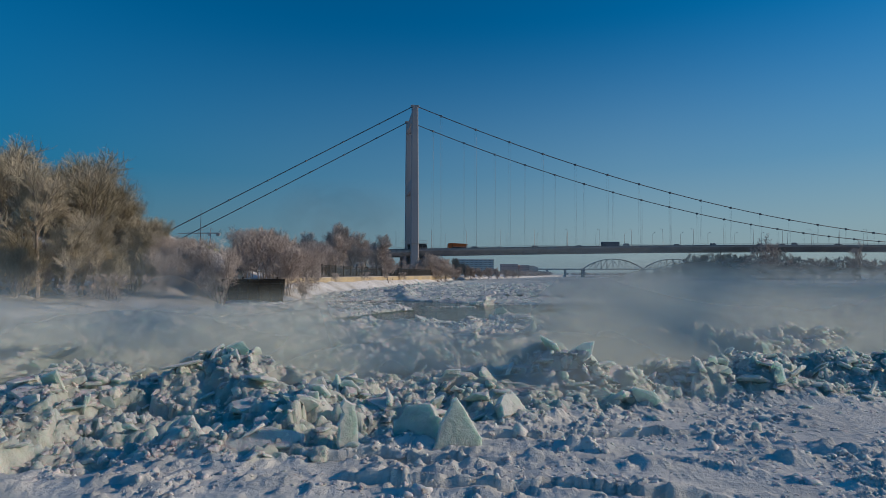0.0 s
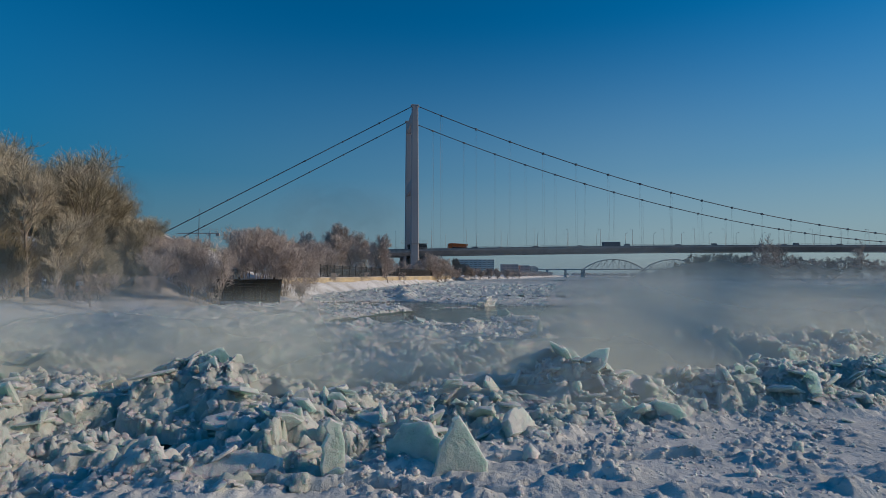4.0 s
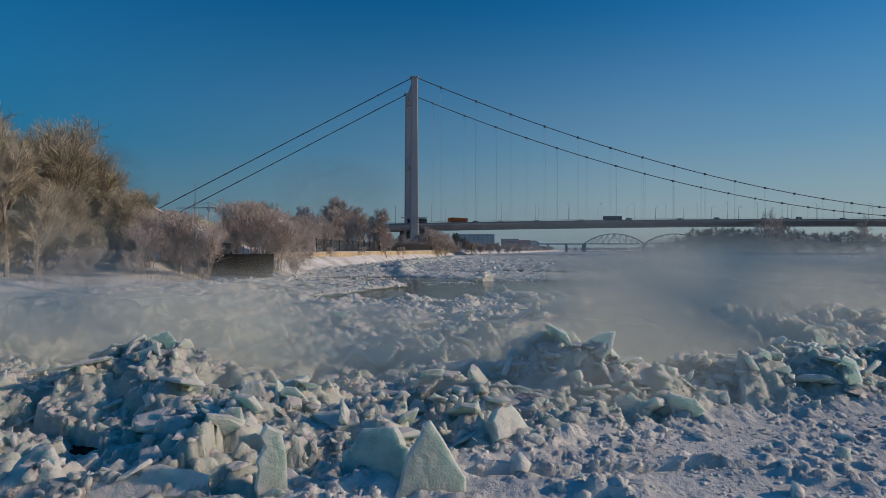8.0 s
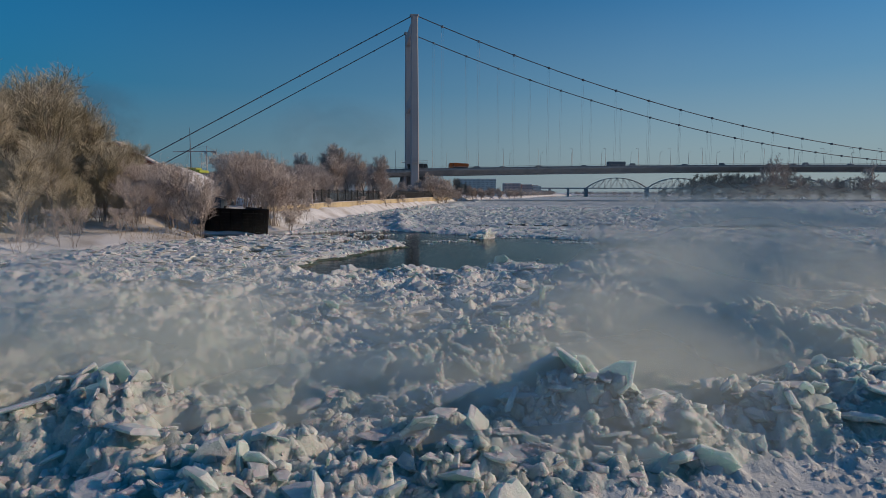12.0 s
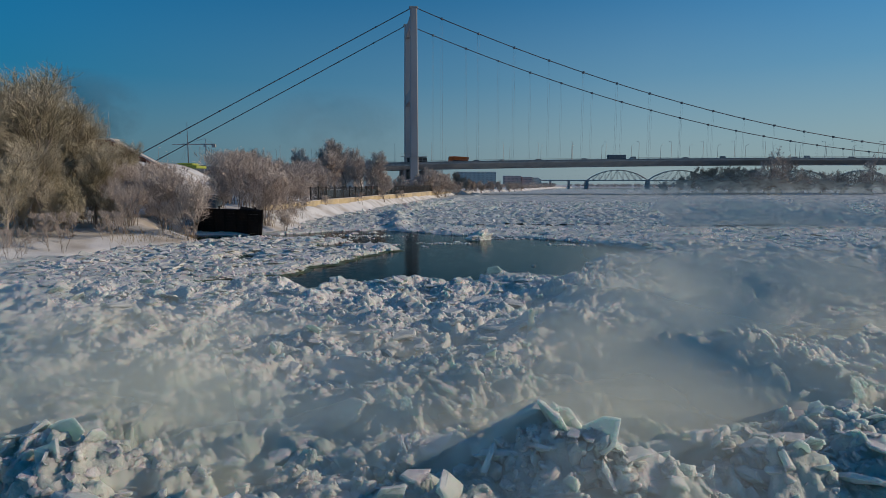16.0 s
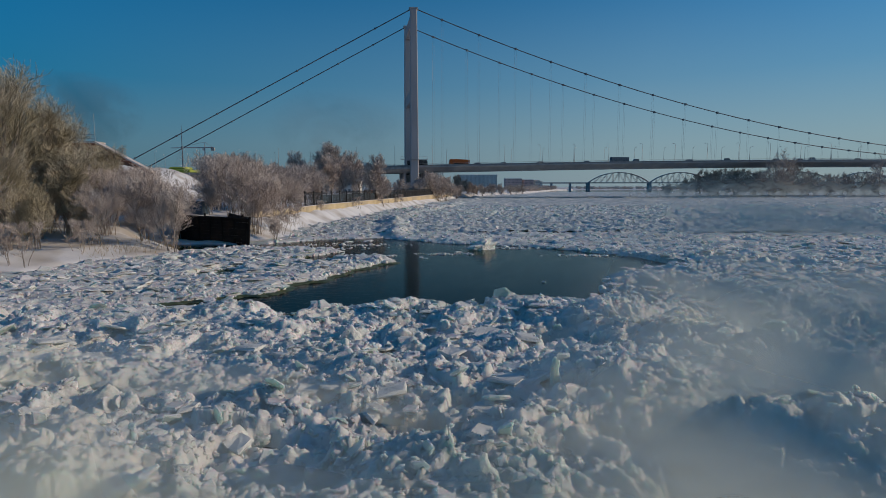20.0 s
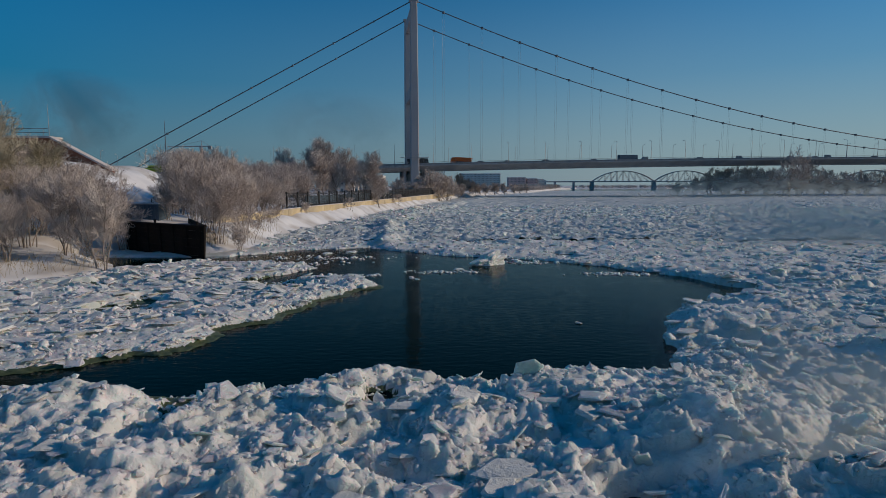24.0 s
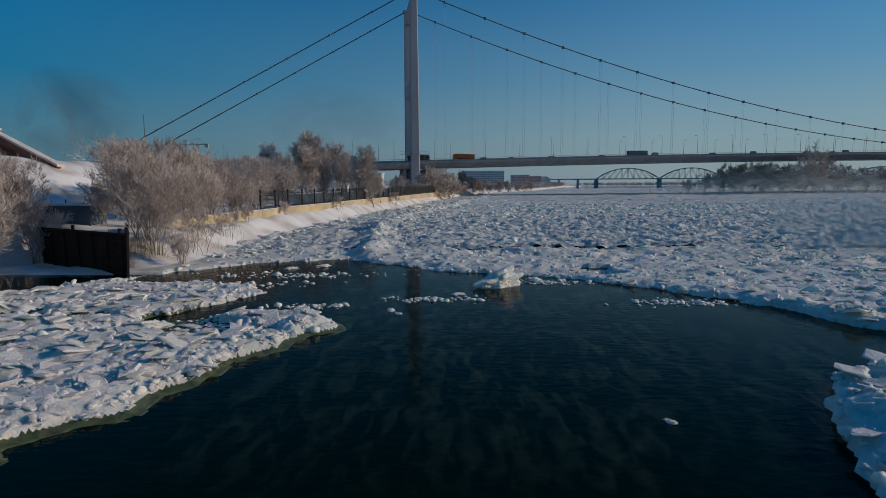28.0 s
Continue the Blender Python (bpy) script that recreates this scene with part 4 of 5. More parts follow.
block("apartment_block", "long teal panel apartment block far along the bank", M_TEAL, 10, 40, 450, 462, 3, 15.0, 8, 30)
block("apartment_block", "brick-red apartment block with stepped roofline", M_BRICKF, 70, 90, 690, 704, 3, 15.6, 7, 13)
block("apartment_block", "brick-red apartment block beyond the park", M_BRICKF, 92, 104, 694, 706, 3, 14.4, 6, 8)
block("apartment_block", "grey-blue apartment tower on the far bank", M_TEAL, 106, 112.5, 700, 712, 3, 13.7, 6, 5)
block("apartment_block", "narrow grey tower block in the haze", M_TEAL, 119, 122, 740, 744, 3, 12.6, 6, 2)
block("pavilion", "pale low pavilion beside the bridge pier", M_PALEF, -34, -26, 262, 272, 3, 10.2, 2, 4)
block("pavilion", "pale flat-roofed service building below the bridge", M_PALEF, -43, -35.5, 256, 264, 3, 8.6, 2, 4)
block("kiosk", "small white kiosk behind the embankment fence", M_PALEF, -26.3, -24.6, 178, 180, 3, 5.8, 1, 2, "kiosk")
block("shed", "small rust-red shed behind the embankment fence", M_RED, -24.0, -21.6, 184, 187, 3, 5.2, 1, 2, "shed")
block("garage", "dark low garage roofed with snow near the fence", M_BLUEP, -52, -40, 172, 178, 3, 5.6, 1, 4, "garage")

# box lengthened to stand in for the dark graffiti wall on the bank
cont = thing("container", "long dull dark-blue ribbed box standing in for a dark wall", "container", Matrix.Translation((-33.5, 79, 2.0)))
part("body", box_mesh("body", M_BLUEP, (-5, 4.5, -1.2, 1.2, -.8, 2.3, .04)), cont)
for x in np.arange(-4.8, 4.5, .4):
    part("rib", box_mesh("rib", M_BLUEP, (x, x + .16, -1.26, -1.19, -.3, 2.2)), cont)
part("roof_snow", box_mesh("roof_snow", M_BANK, (-5, 4.5, -1.2, 1.2, 2.3, 2.45, .05)), cont, "thin snow on top")
mf = thing("mesh_fence", "thin mesh fence on the snow slope", "fence")
part("wires", tube_mesh("wires", [(-46, 86, 2.4 + h, -28, 84, 2.6 + h, .025, .025) for h in (.3, .8, 1.3, 1.8)], M_RAIL, 3), mf)
for k in range(8):
    part("post", tube_mesh("post", [(-46 + 18 * k / 7, 86 - 2 * k / 7, 1.2, -46 + 18 * k / 7, 86 - 2 * k / 7, 4.7, .05, .05)], M_FENCE, 5), mf)


cy = thing("canopy", "yellow-green canopy roof on posts beyond the bushes", "canopy", Matrix.Translation((-64, 150, 4.0)))
part("roof", to_mesh("roof", *join(box(-3.5, 3.5, -3, 3, 5.6, 6.3, .15), box(-2.2, 2.2, -2, 2, 6.2, 6.9, .3)), M_GREEN), cy)
for x in (-3, 3):
    for y in (-2.5, 2.5):
        part("post", tube_mesh("post", [(x, y, -1.5, x, y, 5.7, .15, .15)], M_RAIL, 6), cy)

ch = thing("chapel", "small dark domed chapel beyond the trees", "chapel", Matrix.Translation((-73.7, 300, 3)))
part("nave", box_mesh("nave", M_PALEF, (-6, 6, -5, 5, -2, 8, .1)), ch)
part("drum", tube_mesh("drum", [(0, 0, 8, 0, 0, 13, 1.3, 1.2)], M_DARKCONC, 8), ch)
part("dome", tube_mesh("dome", [(0, 0, 13, 0, 0, 14, 1.2, 1.55), (0, 0, 14, 0, 0, 15.4, 1.55, .7), (0, 0, 15.4, 0, 0, 16.6, .7, .1)], M_BLUEP, 10), ch)
part("spire", tube_mesh("spire", [(0, 0, 16.5, 0, 0, 18.4, .12, .08)], M_CABLE, 4), ch)


# ---- frosted trees and bushes ----
def grow(par, count, length, angle, up, segs, r, lo=0.25, jit=0.18):
    """Child polylines from parent polylines: (n, k, 3) to (n * count, segs + 1, 3)."""
    n, k, _ = par.shape
    t = r.uniform(lo, 0.99, (n, count)) * (k - 1)
    i = np.minimum(t.astype(int), k - 2)
    f = (t - i)[..., None]
    a = par[np.arange(n)[:, None], i]
    b = par[np.arange(n)[:, None], i + 1]
    p = (a * (1 - f) + b * f).reshape(-1, 3)
    d = (b - a).reshape(-1, 3)
    d /= np.linalg.norm(d, axis=1)[:, None] + 1e-9
    rnd = r.normal(size=d.shape)
    rnd -= (rnd * d).sum(1)[:, None] * d
    rnd /= np.linalg.norm(rnd, axis=1)[:, None] + 1e-9
    d = d * math.cos(angle) + rnd * math.sin(angle)
    L = length * r.uniform(0.55, 1.15, (len(d), 1)) * (1.15 - 0.55 * (t / (k - 1)).reshape(-1, 1))
    out = [p]
    for _ in range(segs):
        d = d + np.array([0, 0, up]) + r.normal(size=d.shape) * jit
        d /= np.linalg.norm(d, axis=1)[:, None]
        p = p + d * L / segs
        out.append(p)
    return np.stack(out, 1)


def segs_of(lines, r0, r1):
    n, k, _ = lines.shape
    w = np.linspace(r0, r1, k)
    return np.concatenate([np.concatenate([lines[:, i], lines[:, i + 1], np.full((n, 1), w[i]), np.full((n, 1), w[i + 1])], 1) for i in range(k - 1)])


def tree(seed, H, limbs, label, bark, frost, sub=9, twig=9, tw=0.015, stems=1, name="tree"):
    r = np.random.default_rng(seed)
    base = np.zeros((stems, 8, 3))
    for s in range(stems):
        lean, q = r.normal(size=2) * (0.10 if stems == 1 else 0.28), np.zeros(3)
        q[:2] = r.normal(size=2) * (0.0 if stems == 1 else 0.35)
        top = H * (0.82 if stems == 1 else r.uniform(.55, .8))
        for i in range(8):
            base[s, i] = q
            q = q + np.array([lean[0] + r.normal() * .08, lean[1] + r.normal() * .08, 1.0]) * top / 7
    l1 = grow(base, limbs, H * .44, radians(40), .14, 5, r, .16, .10)
    l2 = grow(l1, sub, H * .24, radians(34), .09, 4, r, .15, .12)
    l3 = grow(l2, twig, H * .125, radians(32), .05, 3, r, .12, .14)
    l4 = grow(l3, 2, H * .07, radians(34), .02, 1, r, .2, .15)
    ob = thing(name, label, "tree" if name == "tree" else "bush")
    R = H * (.018 if stems == 1 else .008)
    base[:, 0, 2] -= .6
    for s in range(stems):
        own = l1[s * limbs:(s + 1) * limbs]
        part("trunk" if stems == 1 else "stem", tube_mesh("trunk", np.concatenate([segs_of(base[s:s + 1], R, R * .25), segs_of(own, R * .36, R * .10)]), bark, 6), ob)
    part("crown", tube_mesh("crown", np.concatenate([segs_of(l2, R * .14, tw), segs_of(l3, tw * 1.1, tw * .8), segs_of(l4, tw * .9, tw * .6)]), frost, 3), ob, "fine twigs thick with hoarfrost")
    return ob


def plant(proto, spots, group, r):
    first = True
    for x, y, s in spots:
        z = float(land_height(np.array(x), np.array(y)))
        m = Matrix.Translation((x, y, max(z, .2) - .1)) @ pose(0, 0, 0, 0, 0, r.uniform(0, 360)) @ Matrix.Diagonal((s, s, s * r.uniform(.93, 1.07), 1))
        if first:
            proto["group"] = group
            proto.matrix_basis = m
            base_scale = proto.scale.copy()
            first = False
        else:
            copy_thing(proto, m @ Matrix.Diagonal((1 / base_scale.x, 1 / base_scale.y, 1 / base_scale.z, 1)))


rr = np.random.default_rng(21)
plant(tree(1, 11.8, 20, "tall bare riverside tree white with hoarfrost", M_BARK, M_FROSTB), [(-40.5, 55, 1.0), (-41, 66, 1.0), (-46, 46, 1.1), (-48, 55, 1.15), (-37.0, 55, 1.08), (-36.8, 48.5, 1.0), (-44, 52, 1.18), (-44.5, 62.5, 1.1), (-38.5, 65, .98), (-51, 60, 1.2), (-42, 73, .92)], "frosted trees on the bank", rr)
plant(tree(2, 10.2, 18, "broad bare tree covered in hoarfrost", M_BARK, M_FROSTB), [(-35.3, 64, .85), (-33.2, 58.5, .75), (-40.5, 58.5, 1.1), (-48.5, 70, 1.05), (-39, 76, .8), (-34.0, 52.5, .8), (-47, 79, .85), (-32.6, 46.0, .72)], "frosted trees on the bank", rr)
plant(tree(3, 9.5, 18, "rounded frosted park tree behind the embankment wall", M_BARK, M_FROST, tw=.026), [(-23.0, 148, 1.3), (-18.0, 151, 1.15), (-28.5, 151, 1.25), (-20.5, 156, 1.2), (-25.5, 145, 1.05), (-14.2, 150, .8), (-33.0, 149, 1.0), (-27, 138, .85), (-24, 150, .9), (-34, 160, .8), (-31, 132, .75), (-42, 150, .8), (-14.0, 160, .7), (-50, 165, .8), (-39, 128, .7)], "frosted park trees", rr)
plant(tree(4, 6.0, 6, "dense frosted willow bush on the snowy bank", M_BARK, M_FROST, sub=6, twig=5, tw=.011, stems=9, name="bush"),
      [(-31.8, 62.5, 1.0), (-20.6, 71.8, .98), (-22.6, 74.2, 1.12), (-25.6, 79, 1.15), (-24.4, 85, 1.0), (-17.9, 70.6, .42), (-26.5, 89, 1.15), (-29.0, 92, 1.25), (-31.5, 90, 1.25), (-30.5, 86, 1.1), (-29, 97, 1.25), (-24.0, 96, 1.1), (-23.6, 104, 1.05), (-25.5, 110, 1.15), (-32, 108, 1.15), (-23.0, 113, 1.0), (-29, 111, 1.15), (-36, 99, .9),
       (-24.6, 93, .85), (-23.4, 99.5, .8), (-24.8, 101, .8), (-20.3, 106, .3), (-20.9, 93, .3), (-24.0, 90, 1.0), (-33.5, 70.5, .95), (-46, 82, 1.2), (-42, 81, 1.0), (-36.5, 78.0, .9)], "frosted bushes on the bank", rr)
plant(tree(12, 6.4, 11, "open bare shrub with arching frosted branches", M_BARK, M_FROST, sub=7, twig=6, tw=.010, stems=4, name="bush"), [(-24.3, 59.4, 1.0), (-27.6, 60.6, .95), (-29.8, 57.5, .8)], "frosted bushes on the bank", rr)
plant(tree(13, 5.4, 7, "brown frosted thicket at the feet of the tall trees", M_BARK, M_FROSTB, sub=7, twig=6, tw=.012, stems=8, name="bush"),
      [(-33.0, 54, .95), (-35.2, 57, 1.05), (-36.8, 52.5, .95), (-38.4, 56.5, 1.05), (-31.6, 58.8, .8), (-40, 50, .95), (-34.8, 61, 1.0), (-42, 54, 1.0), (-37, 47, .9), (-44, 49, 1.0)], "undergrowth on the bank", rr)
plant(tree(9, 5.0, 6, "dark undergrowth thicket below the frosted trees", M_BARK, M_FROSTD, sub=6, twig=6, tw=.014, stems=8, name="bush"),
      [(-31.5, 69, .9), (-34, 67.5, 1.0), (-36.5, 70, 1.1), (-30.0, 72.5, .9), (-39.5, 69, 1.1), (-33, 74.5, 1.0), (-36, 60, .9), (-39.5, 52, .9), (-43, 57, 1.0), (-42, 67, 1.0), (-47, 65, 1.1), (-28.5, 79, .8), (-41, 47, .9)], "undergrowth on the bank", rr)
plant(tree(5, 7.5, 6, "frosted bush at the foot of the bridge tower", M_BARK, M_FROST, sub=6, twig=5, tw=.046, stems=9, name="bush"),
      [(-6.5, 236, 1.35), (-2.0, 243, 1.4), (1.5, 250, 1.3), (-9.5, 240, 1.0), (-10, 228, .7), (-16, 226, .9), (-1.0, 258, 1.1), (6, 285, 1.0), (8, 326, 1.4), (17, 352, 1.0), (24, 372, 1.0), (31, 395, 1.05), (40, 420, 1.1), (50, 446, 1.0), (57, 470, 1.0), (13, 345, 1.0), (66, 500, 1.1)], "frosted bushes by the bridge", rr)
plant(tree(6, 3.4, 4, "small bare shrub at the water's edge", M_BARK, M_FROST, sub=5, twig=6, tw=.012, stems=6, name="bush"),
      [(-19.2, 75.5, 1.0), (-19.8, 84, .7), (-29.3, 54.5, .8), (-30.2, 47.8, .9), (-29.5, 42.5, .7), (-17.6, 128, .7), (-21.3, 80, .8), (-15.2, 152, .9), (-12.0, 168, .9), (-24.9, 60.4, .4)], "small shrubs on the bank", rr)


def isle_h(x, y):
    return 2.0 * np.exp(-((x - 215) / 95) ** 4 - ((y - 345) / 22) ** 4) - .7


thing("island", "low snowy river island under bare trees", "island", kind="structure", me=grid_mesh("island", np.arange(95, 340, 4.0), np.arange(315, 380, 4.0), isle_h, M_BANK)[0])
it = tree(7, 13.0, 13, "bare island tree lightly frosted", M_BARK, M_FROST, sub=5, twig=5, tw=.034)
ib = tree(8, 7.0, 5, "bare thicket on the river island", M_BARK, M_FROST, sub=5, twig=4, tw=.032, stems=7, name="bush")
for proto, spots in ((it, [(176, 318, 1.0), (184, 326, 1.1), (196, 336, .9), (163, 336, .75), (240, 330, .95), (270, 340, 1.0)]),
                     (ib, [(148, 336, 0.60), (156, 331, 0.65), (164, 328, 0.70), (172, 330, 0.75), (180, 331, 0.70), (189, 330, 0.70), (198, 331, 0.70), (207, 333, 0.70), (217, 334, 0.70), (227, 334, 0.70), (238, 333, 0.65), (250, 334, 0.70), (260, 333, 0.70), (170, 346, 1.3), (178, 344, 1.3), (186, 338, 1.3), (195, 342, 1.2), (150, 348, 1.1), (160, 350, 1.2), (208, 342, 1.2), (220, 344, 1.1), (232, 342, 1.1), (245, 338, 1.1), (132, 352, .7), (138, 346, .9), (145, 342, 1.1), (152, 338, 1.25), (158, 345, 1.3), (166, 340, 1.3), (172, 332, 1.2), (180, 338, 1.1), (188, 330, 1.1), (203, 336, 1.0), (214, 332, 1.0), (225, 338, .95), (236, 334, 1.0), (250, 330, 1.0), (262, 338, 1.0), (280, 342, 1.0)])):
    for i, (x, y, s) in enumerate(spots):
        m = Matrix.Translation((x, y, float(isle_h(np.array(x), np.array(y))) - .1)) @ pose(0, 0, 0, 0, 0, i * 77) @ Matrix.Diagonal((s * 1.6, s * 1.6, s * 1.65, 1))
        if i == 0:
            proto["group"] = "bare trees on the island"
            proto.matrix_basis = m
            kk = Matrix.Diagonal((1 / (s * 1.6), 1 / (s * 1.6), 1 / (s * 1.65), 1))
        else:
            copy_thing(proto, m @ kk)

# far woods along the shores
r = np.random.default_rng(33)
fx = np.concatenate([r.uniform(60, 200, 260), r.uniform(280, 900, 500), r.uniform(-400, -60, 300)])
fy = np.concatenate([np.zeros(260), r.uniform(1250, 1330, 500), r.uniform(230, 520, 300)])
fy[:260] = np.interp(fx[:260], [b[0] for b in BANK[14:]], [b[1] for b in BANK[14:]]) + r.uniform(15, 60, 260)
sg = []
for x, y in zip(fx, fy):
    h = r.uniform(4, 8)
    for _ in range(10):
        a, b = r.normal(size=2) * 1.6
        sg.append((x + a * .3, y + b * .3, 1.0, x + a, y + b, 1.5 + h * r.uniform(.6, 1.0), .22, .10))
        sg.append((x + a * .6, y + b * .6, 1.5 + h * .4, x + a * 1.9, y + b * 1.9, 1.5 + h * r.uniform(.5, .9), .15, .07))
thing("far_woods", "distant frosted scrub along the far banks", "woods", kind="stuff", me=tube_mesh("far_woods", sg, M_FROST, 3))

# dry reeds by the barge and the shore
sg = []
for cx, cy, n, h in ((-21.0, 71.5, 130, 1.3), (-26.0, 60.8, 140, .8), (-27.8, 56.5, 100, .7), (-19.9, 77, 60, 1.1), (-20.4, 84, 60, 1.1)):
    for _ in range(n):
        x, y = cx + r.normal() * .9, cy + r.normal() * 1.6
        z = float(land_height(np.array(x), np.array(y)))
        a, b = r.normal(size=2) * .32
        sg.append((x, y, z - .1, x + a, y + b, z + h * r.uniform(.5, 1.1), .012, .006))
thing("dry_reeds", "dry straw-coloured reeds standing in the snow", "reeds", kind="stuff", me=tube_mesh("dry_reeds", sg, M_REED, 3))

# ---- ice blocks ----
def ico(sub):
    bm = bmesh.new()
    bmesh.ops.create_icosphere(bm, subdivisions=sub, radius=1)
    bm.verts.index_update()
    v = np.array([list(q.co) for q in bm.verts])
    f = np.array([[q.index for q in p.verts] for p in bm.faces])
    bm.free()
    return v, f


def lump_shapes(sub, n, r):
    v0, f = ico(sub)
    out = []
    for _ in range(n):
        v = v0.copy()
        for _ in range(4):
            d = r.normal(size=3)
            d /= np.linalg.norm(d)
            c = r.uniform(.5, .8)
            k = v @ d
            v = v - np.maximum(k - c, 0)[:, None] * d * .9
        off = r.uniform(0, 50, 3)
        k = np.array([noise.fractal(Vector(q * 1.1 + off), .9, 2.1, 4) for q in v])
        # rounded knobs with creases between them
        g = np.array([.30 - min(noise.voronoi(Vector(q * 1.9 + off))[0][0], .8) + .35 * (.2 - min(noise.voronoi(Vector(q * 4.5 + off))[0][0], .6)) for q in v])
        v = v * (1 + .30 * k + (.55 if sub > 1 else .25) * g)[:, None]
        out.append(v)
    return out, f


def slab_shapes(n, r):
    out = []
    i = np.arange(6)
    q = np.concatenate([np.stack([i + 6 * k, (i + 1) % 6 + 6 * k, (i + 1) % 6 + 6 * k + 6, i + 6 * k + 6], 1) for k in range(3)] + [np.array([[0, 3, 2, 1], [0, 5, 4, 3], [18, 19, 20, 21], [18, 21, 22, 23]])])
    for _ in range(n):
        a = np.sort(np.arange(6) * np.pi / 3 + r.uniform(-.4, .4, 6))
        rad = r.uniform(.5, 1.15, 6)
        el = r.uniform(.65, 1.0)
        th = r.uniform(.05, .13)
        x, y = np.cos(a) * rad, np.sin(a) * rad * el
        rings = [(0.82, -th), (1.0, -th * .5), (0.98, th * .45), (0.84, th)]
        v = np.concatenate([np.stack([x * s + r.normal(size=6) * .04, y * s + r.normal(size=6) * .04, np.full(6, z) + r.normal(size=6) * th * .3], 1) for s, z in rings])
        out.append(v)
    return out, q


def block_shapes(n, r):
    """Angular broken blocks: hulls of a few points, all faces triangles."""
    vs, fs = [], []
    for _ in range(n):
        p = r.normal(size=(int(r.integers(11, 17)), 3))
        p /= np.linalg.norm(p, axis=1)[:, None]
        p *= r.uniform(.8, 1.05, (len(p), 1)) * np.array([1.0, r.uniform(.6, 1.0), r.uniform(.4, .85)])
        bm = bmesh.new()
        for q in p:
            bm.verts.new(q)
        bmesh.ops.convex_hull(bm, input=bm.verts)
        bmesh.ops.triangulate(bm, faces=bm.faces)
        for q in [q for q in bm.verts if not q.link_faces]:
            bm.verts.remove(q)
        bm.verts.index_update()
        vs.append(np.array([list(q.co) for q in bm.verts]))
        fs.append(np.array([[q.index for q in w.verts] for w in bm.faces]))
        bm.free()
    return vs, fs


def scatter_blocks(name, label, shapes, pos, size, tiltdeg, material, r):
    vs, fs = shapes
    pick = r.integers(0, len(vs), len(pos))
    V, F, base = [], [], 0
    for k in range(len(vs)):
        w = np.nonzero(pick == k)[0]
        n = len(w)
        if not n:
            continue
        yaw, tl = r.uniform(0, 2 * np.pi, n), np.radians(r.normal(0, 1, n) * tiltdeg)
        v = vs[k][None] * (size[w][:, None, None] * r.uniform(.7, 1.3, (n, 1, 3)))
        ct, st, cz, sz = np.cos(tl)[:, None], np.sin(tl)[:, None], np.cos(yaw)[:, None], np.sin(yaw)[:, None]
        y2, z2 = v[..., 1] * ct - v[..., 2] * st, v[..., 1] * st + v[..., 2] * ct
        V.append((np.stack([v[..., 0] * cz - y2 * sz, v[..., 0] * sz + y2 * cz, z2], -1) + pos[w][:, None, :]).reshape(-1, 3))
        F.append((fs[k][None] + (base + np.arange(n) * len(vs[k]))[:, None, None]).reshape(-1, 3))
        base += n * len(vs[k])
    return thing(name, label, "ice", kind="stuff", me=fast_mesh(name, np.concatenate(V), np.concatenate(F), material))


def scatter(name, label, shapes, pos, size, flat, tiltdeg, material, r, smooth_=False):
    vs, f = shapes
    base = np.stack(vs)
    n = len(pos)
    pick = r.integers(0, len(vs), n)
    v = base[pick] * (size[:, None, None] * np.concatenate([r.uniform(.75, 1.3, (n, 2)), (flat * r.uniform(.7, 1.3, n))[:, None]], 1)[:, None, :])
    yaw = r.uniform(0, 2 * np.pi, n)
    tl = np.radians(np.abs(r.normal(0, 1, n)) * tiltdeg)
    cz, sz, ct, st = np.cos(yaw), np.sin(yaw), np.cos(tl), np.sin(tl)
    y2 = v[..., 1] * ct[:, None] - v[..., 2] * st[:, None]
    z2 = v[..., 1] * st[:, None] + v[..., 2] * ct[:, None]
    x3 = v[..., 0] * cz[:, None] - y2 * sz[:, None]
    y3 = v[..., 0] * sz[:, None] + y2 * cz[:, None]
    out = np.stack([x3, y3, z2], -1) + pos[:, None, :]
    k = base.shape[1]
    faces = f[None] + (np.arange(n) * k)[:, None, None]
    return thing(name, label, "ice", kind="stuff", me=fast_mesh(name, out.reshape(-1, 3), faces.reshape(-1, f.shape[1]), material, smooth_))


def spots_in(n, x0, x1, y0, y1, r, cond):
    x, y = r.uniform(x0, x1, n), r.uniform(y0, y1, n)
    k = cond(x, y)
    return x[k], y[k]


def ice_spots(n, x0, x1, y0, y1, r, sink, size, cond):
    x, y = spots_in(n, x0, x1, y0, y1, r, cond)
    z = ice_height(x, y)
    s = size(len(x))
    return np.stack([x, y, z - sink * s], 1), s


r = np.random.default_rng(5)
on_jam = lambda x, y: (jam(x, y) > .35) & ~lead(x, y) & (x > bank_x(y) + 1) & (np.abs(x) < .85 * y + 6)
L2, L1, L0, SL, BK = lump_shapes(3, 12, r), lump_shapes(2, 14, r), lump_shapes(1, 14, r), slab_shapes(24, r), block_shapes(30, r)
patchy = lambda x, y: on_jam(x, y) & (vnoise(x, y, 2.2, 95) + .5 * vnoise(x, y, .9, 96) > -.15)
spread = lambda med, cap: (lambda k: np.minimum(med * np.exp(r.normal(0, .5, k)), med * cap))
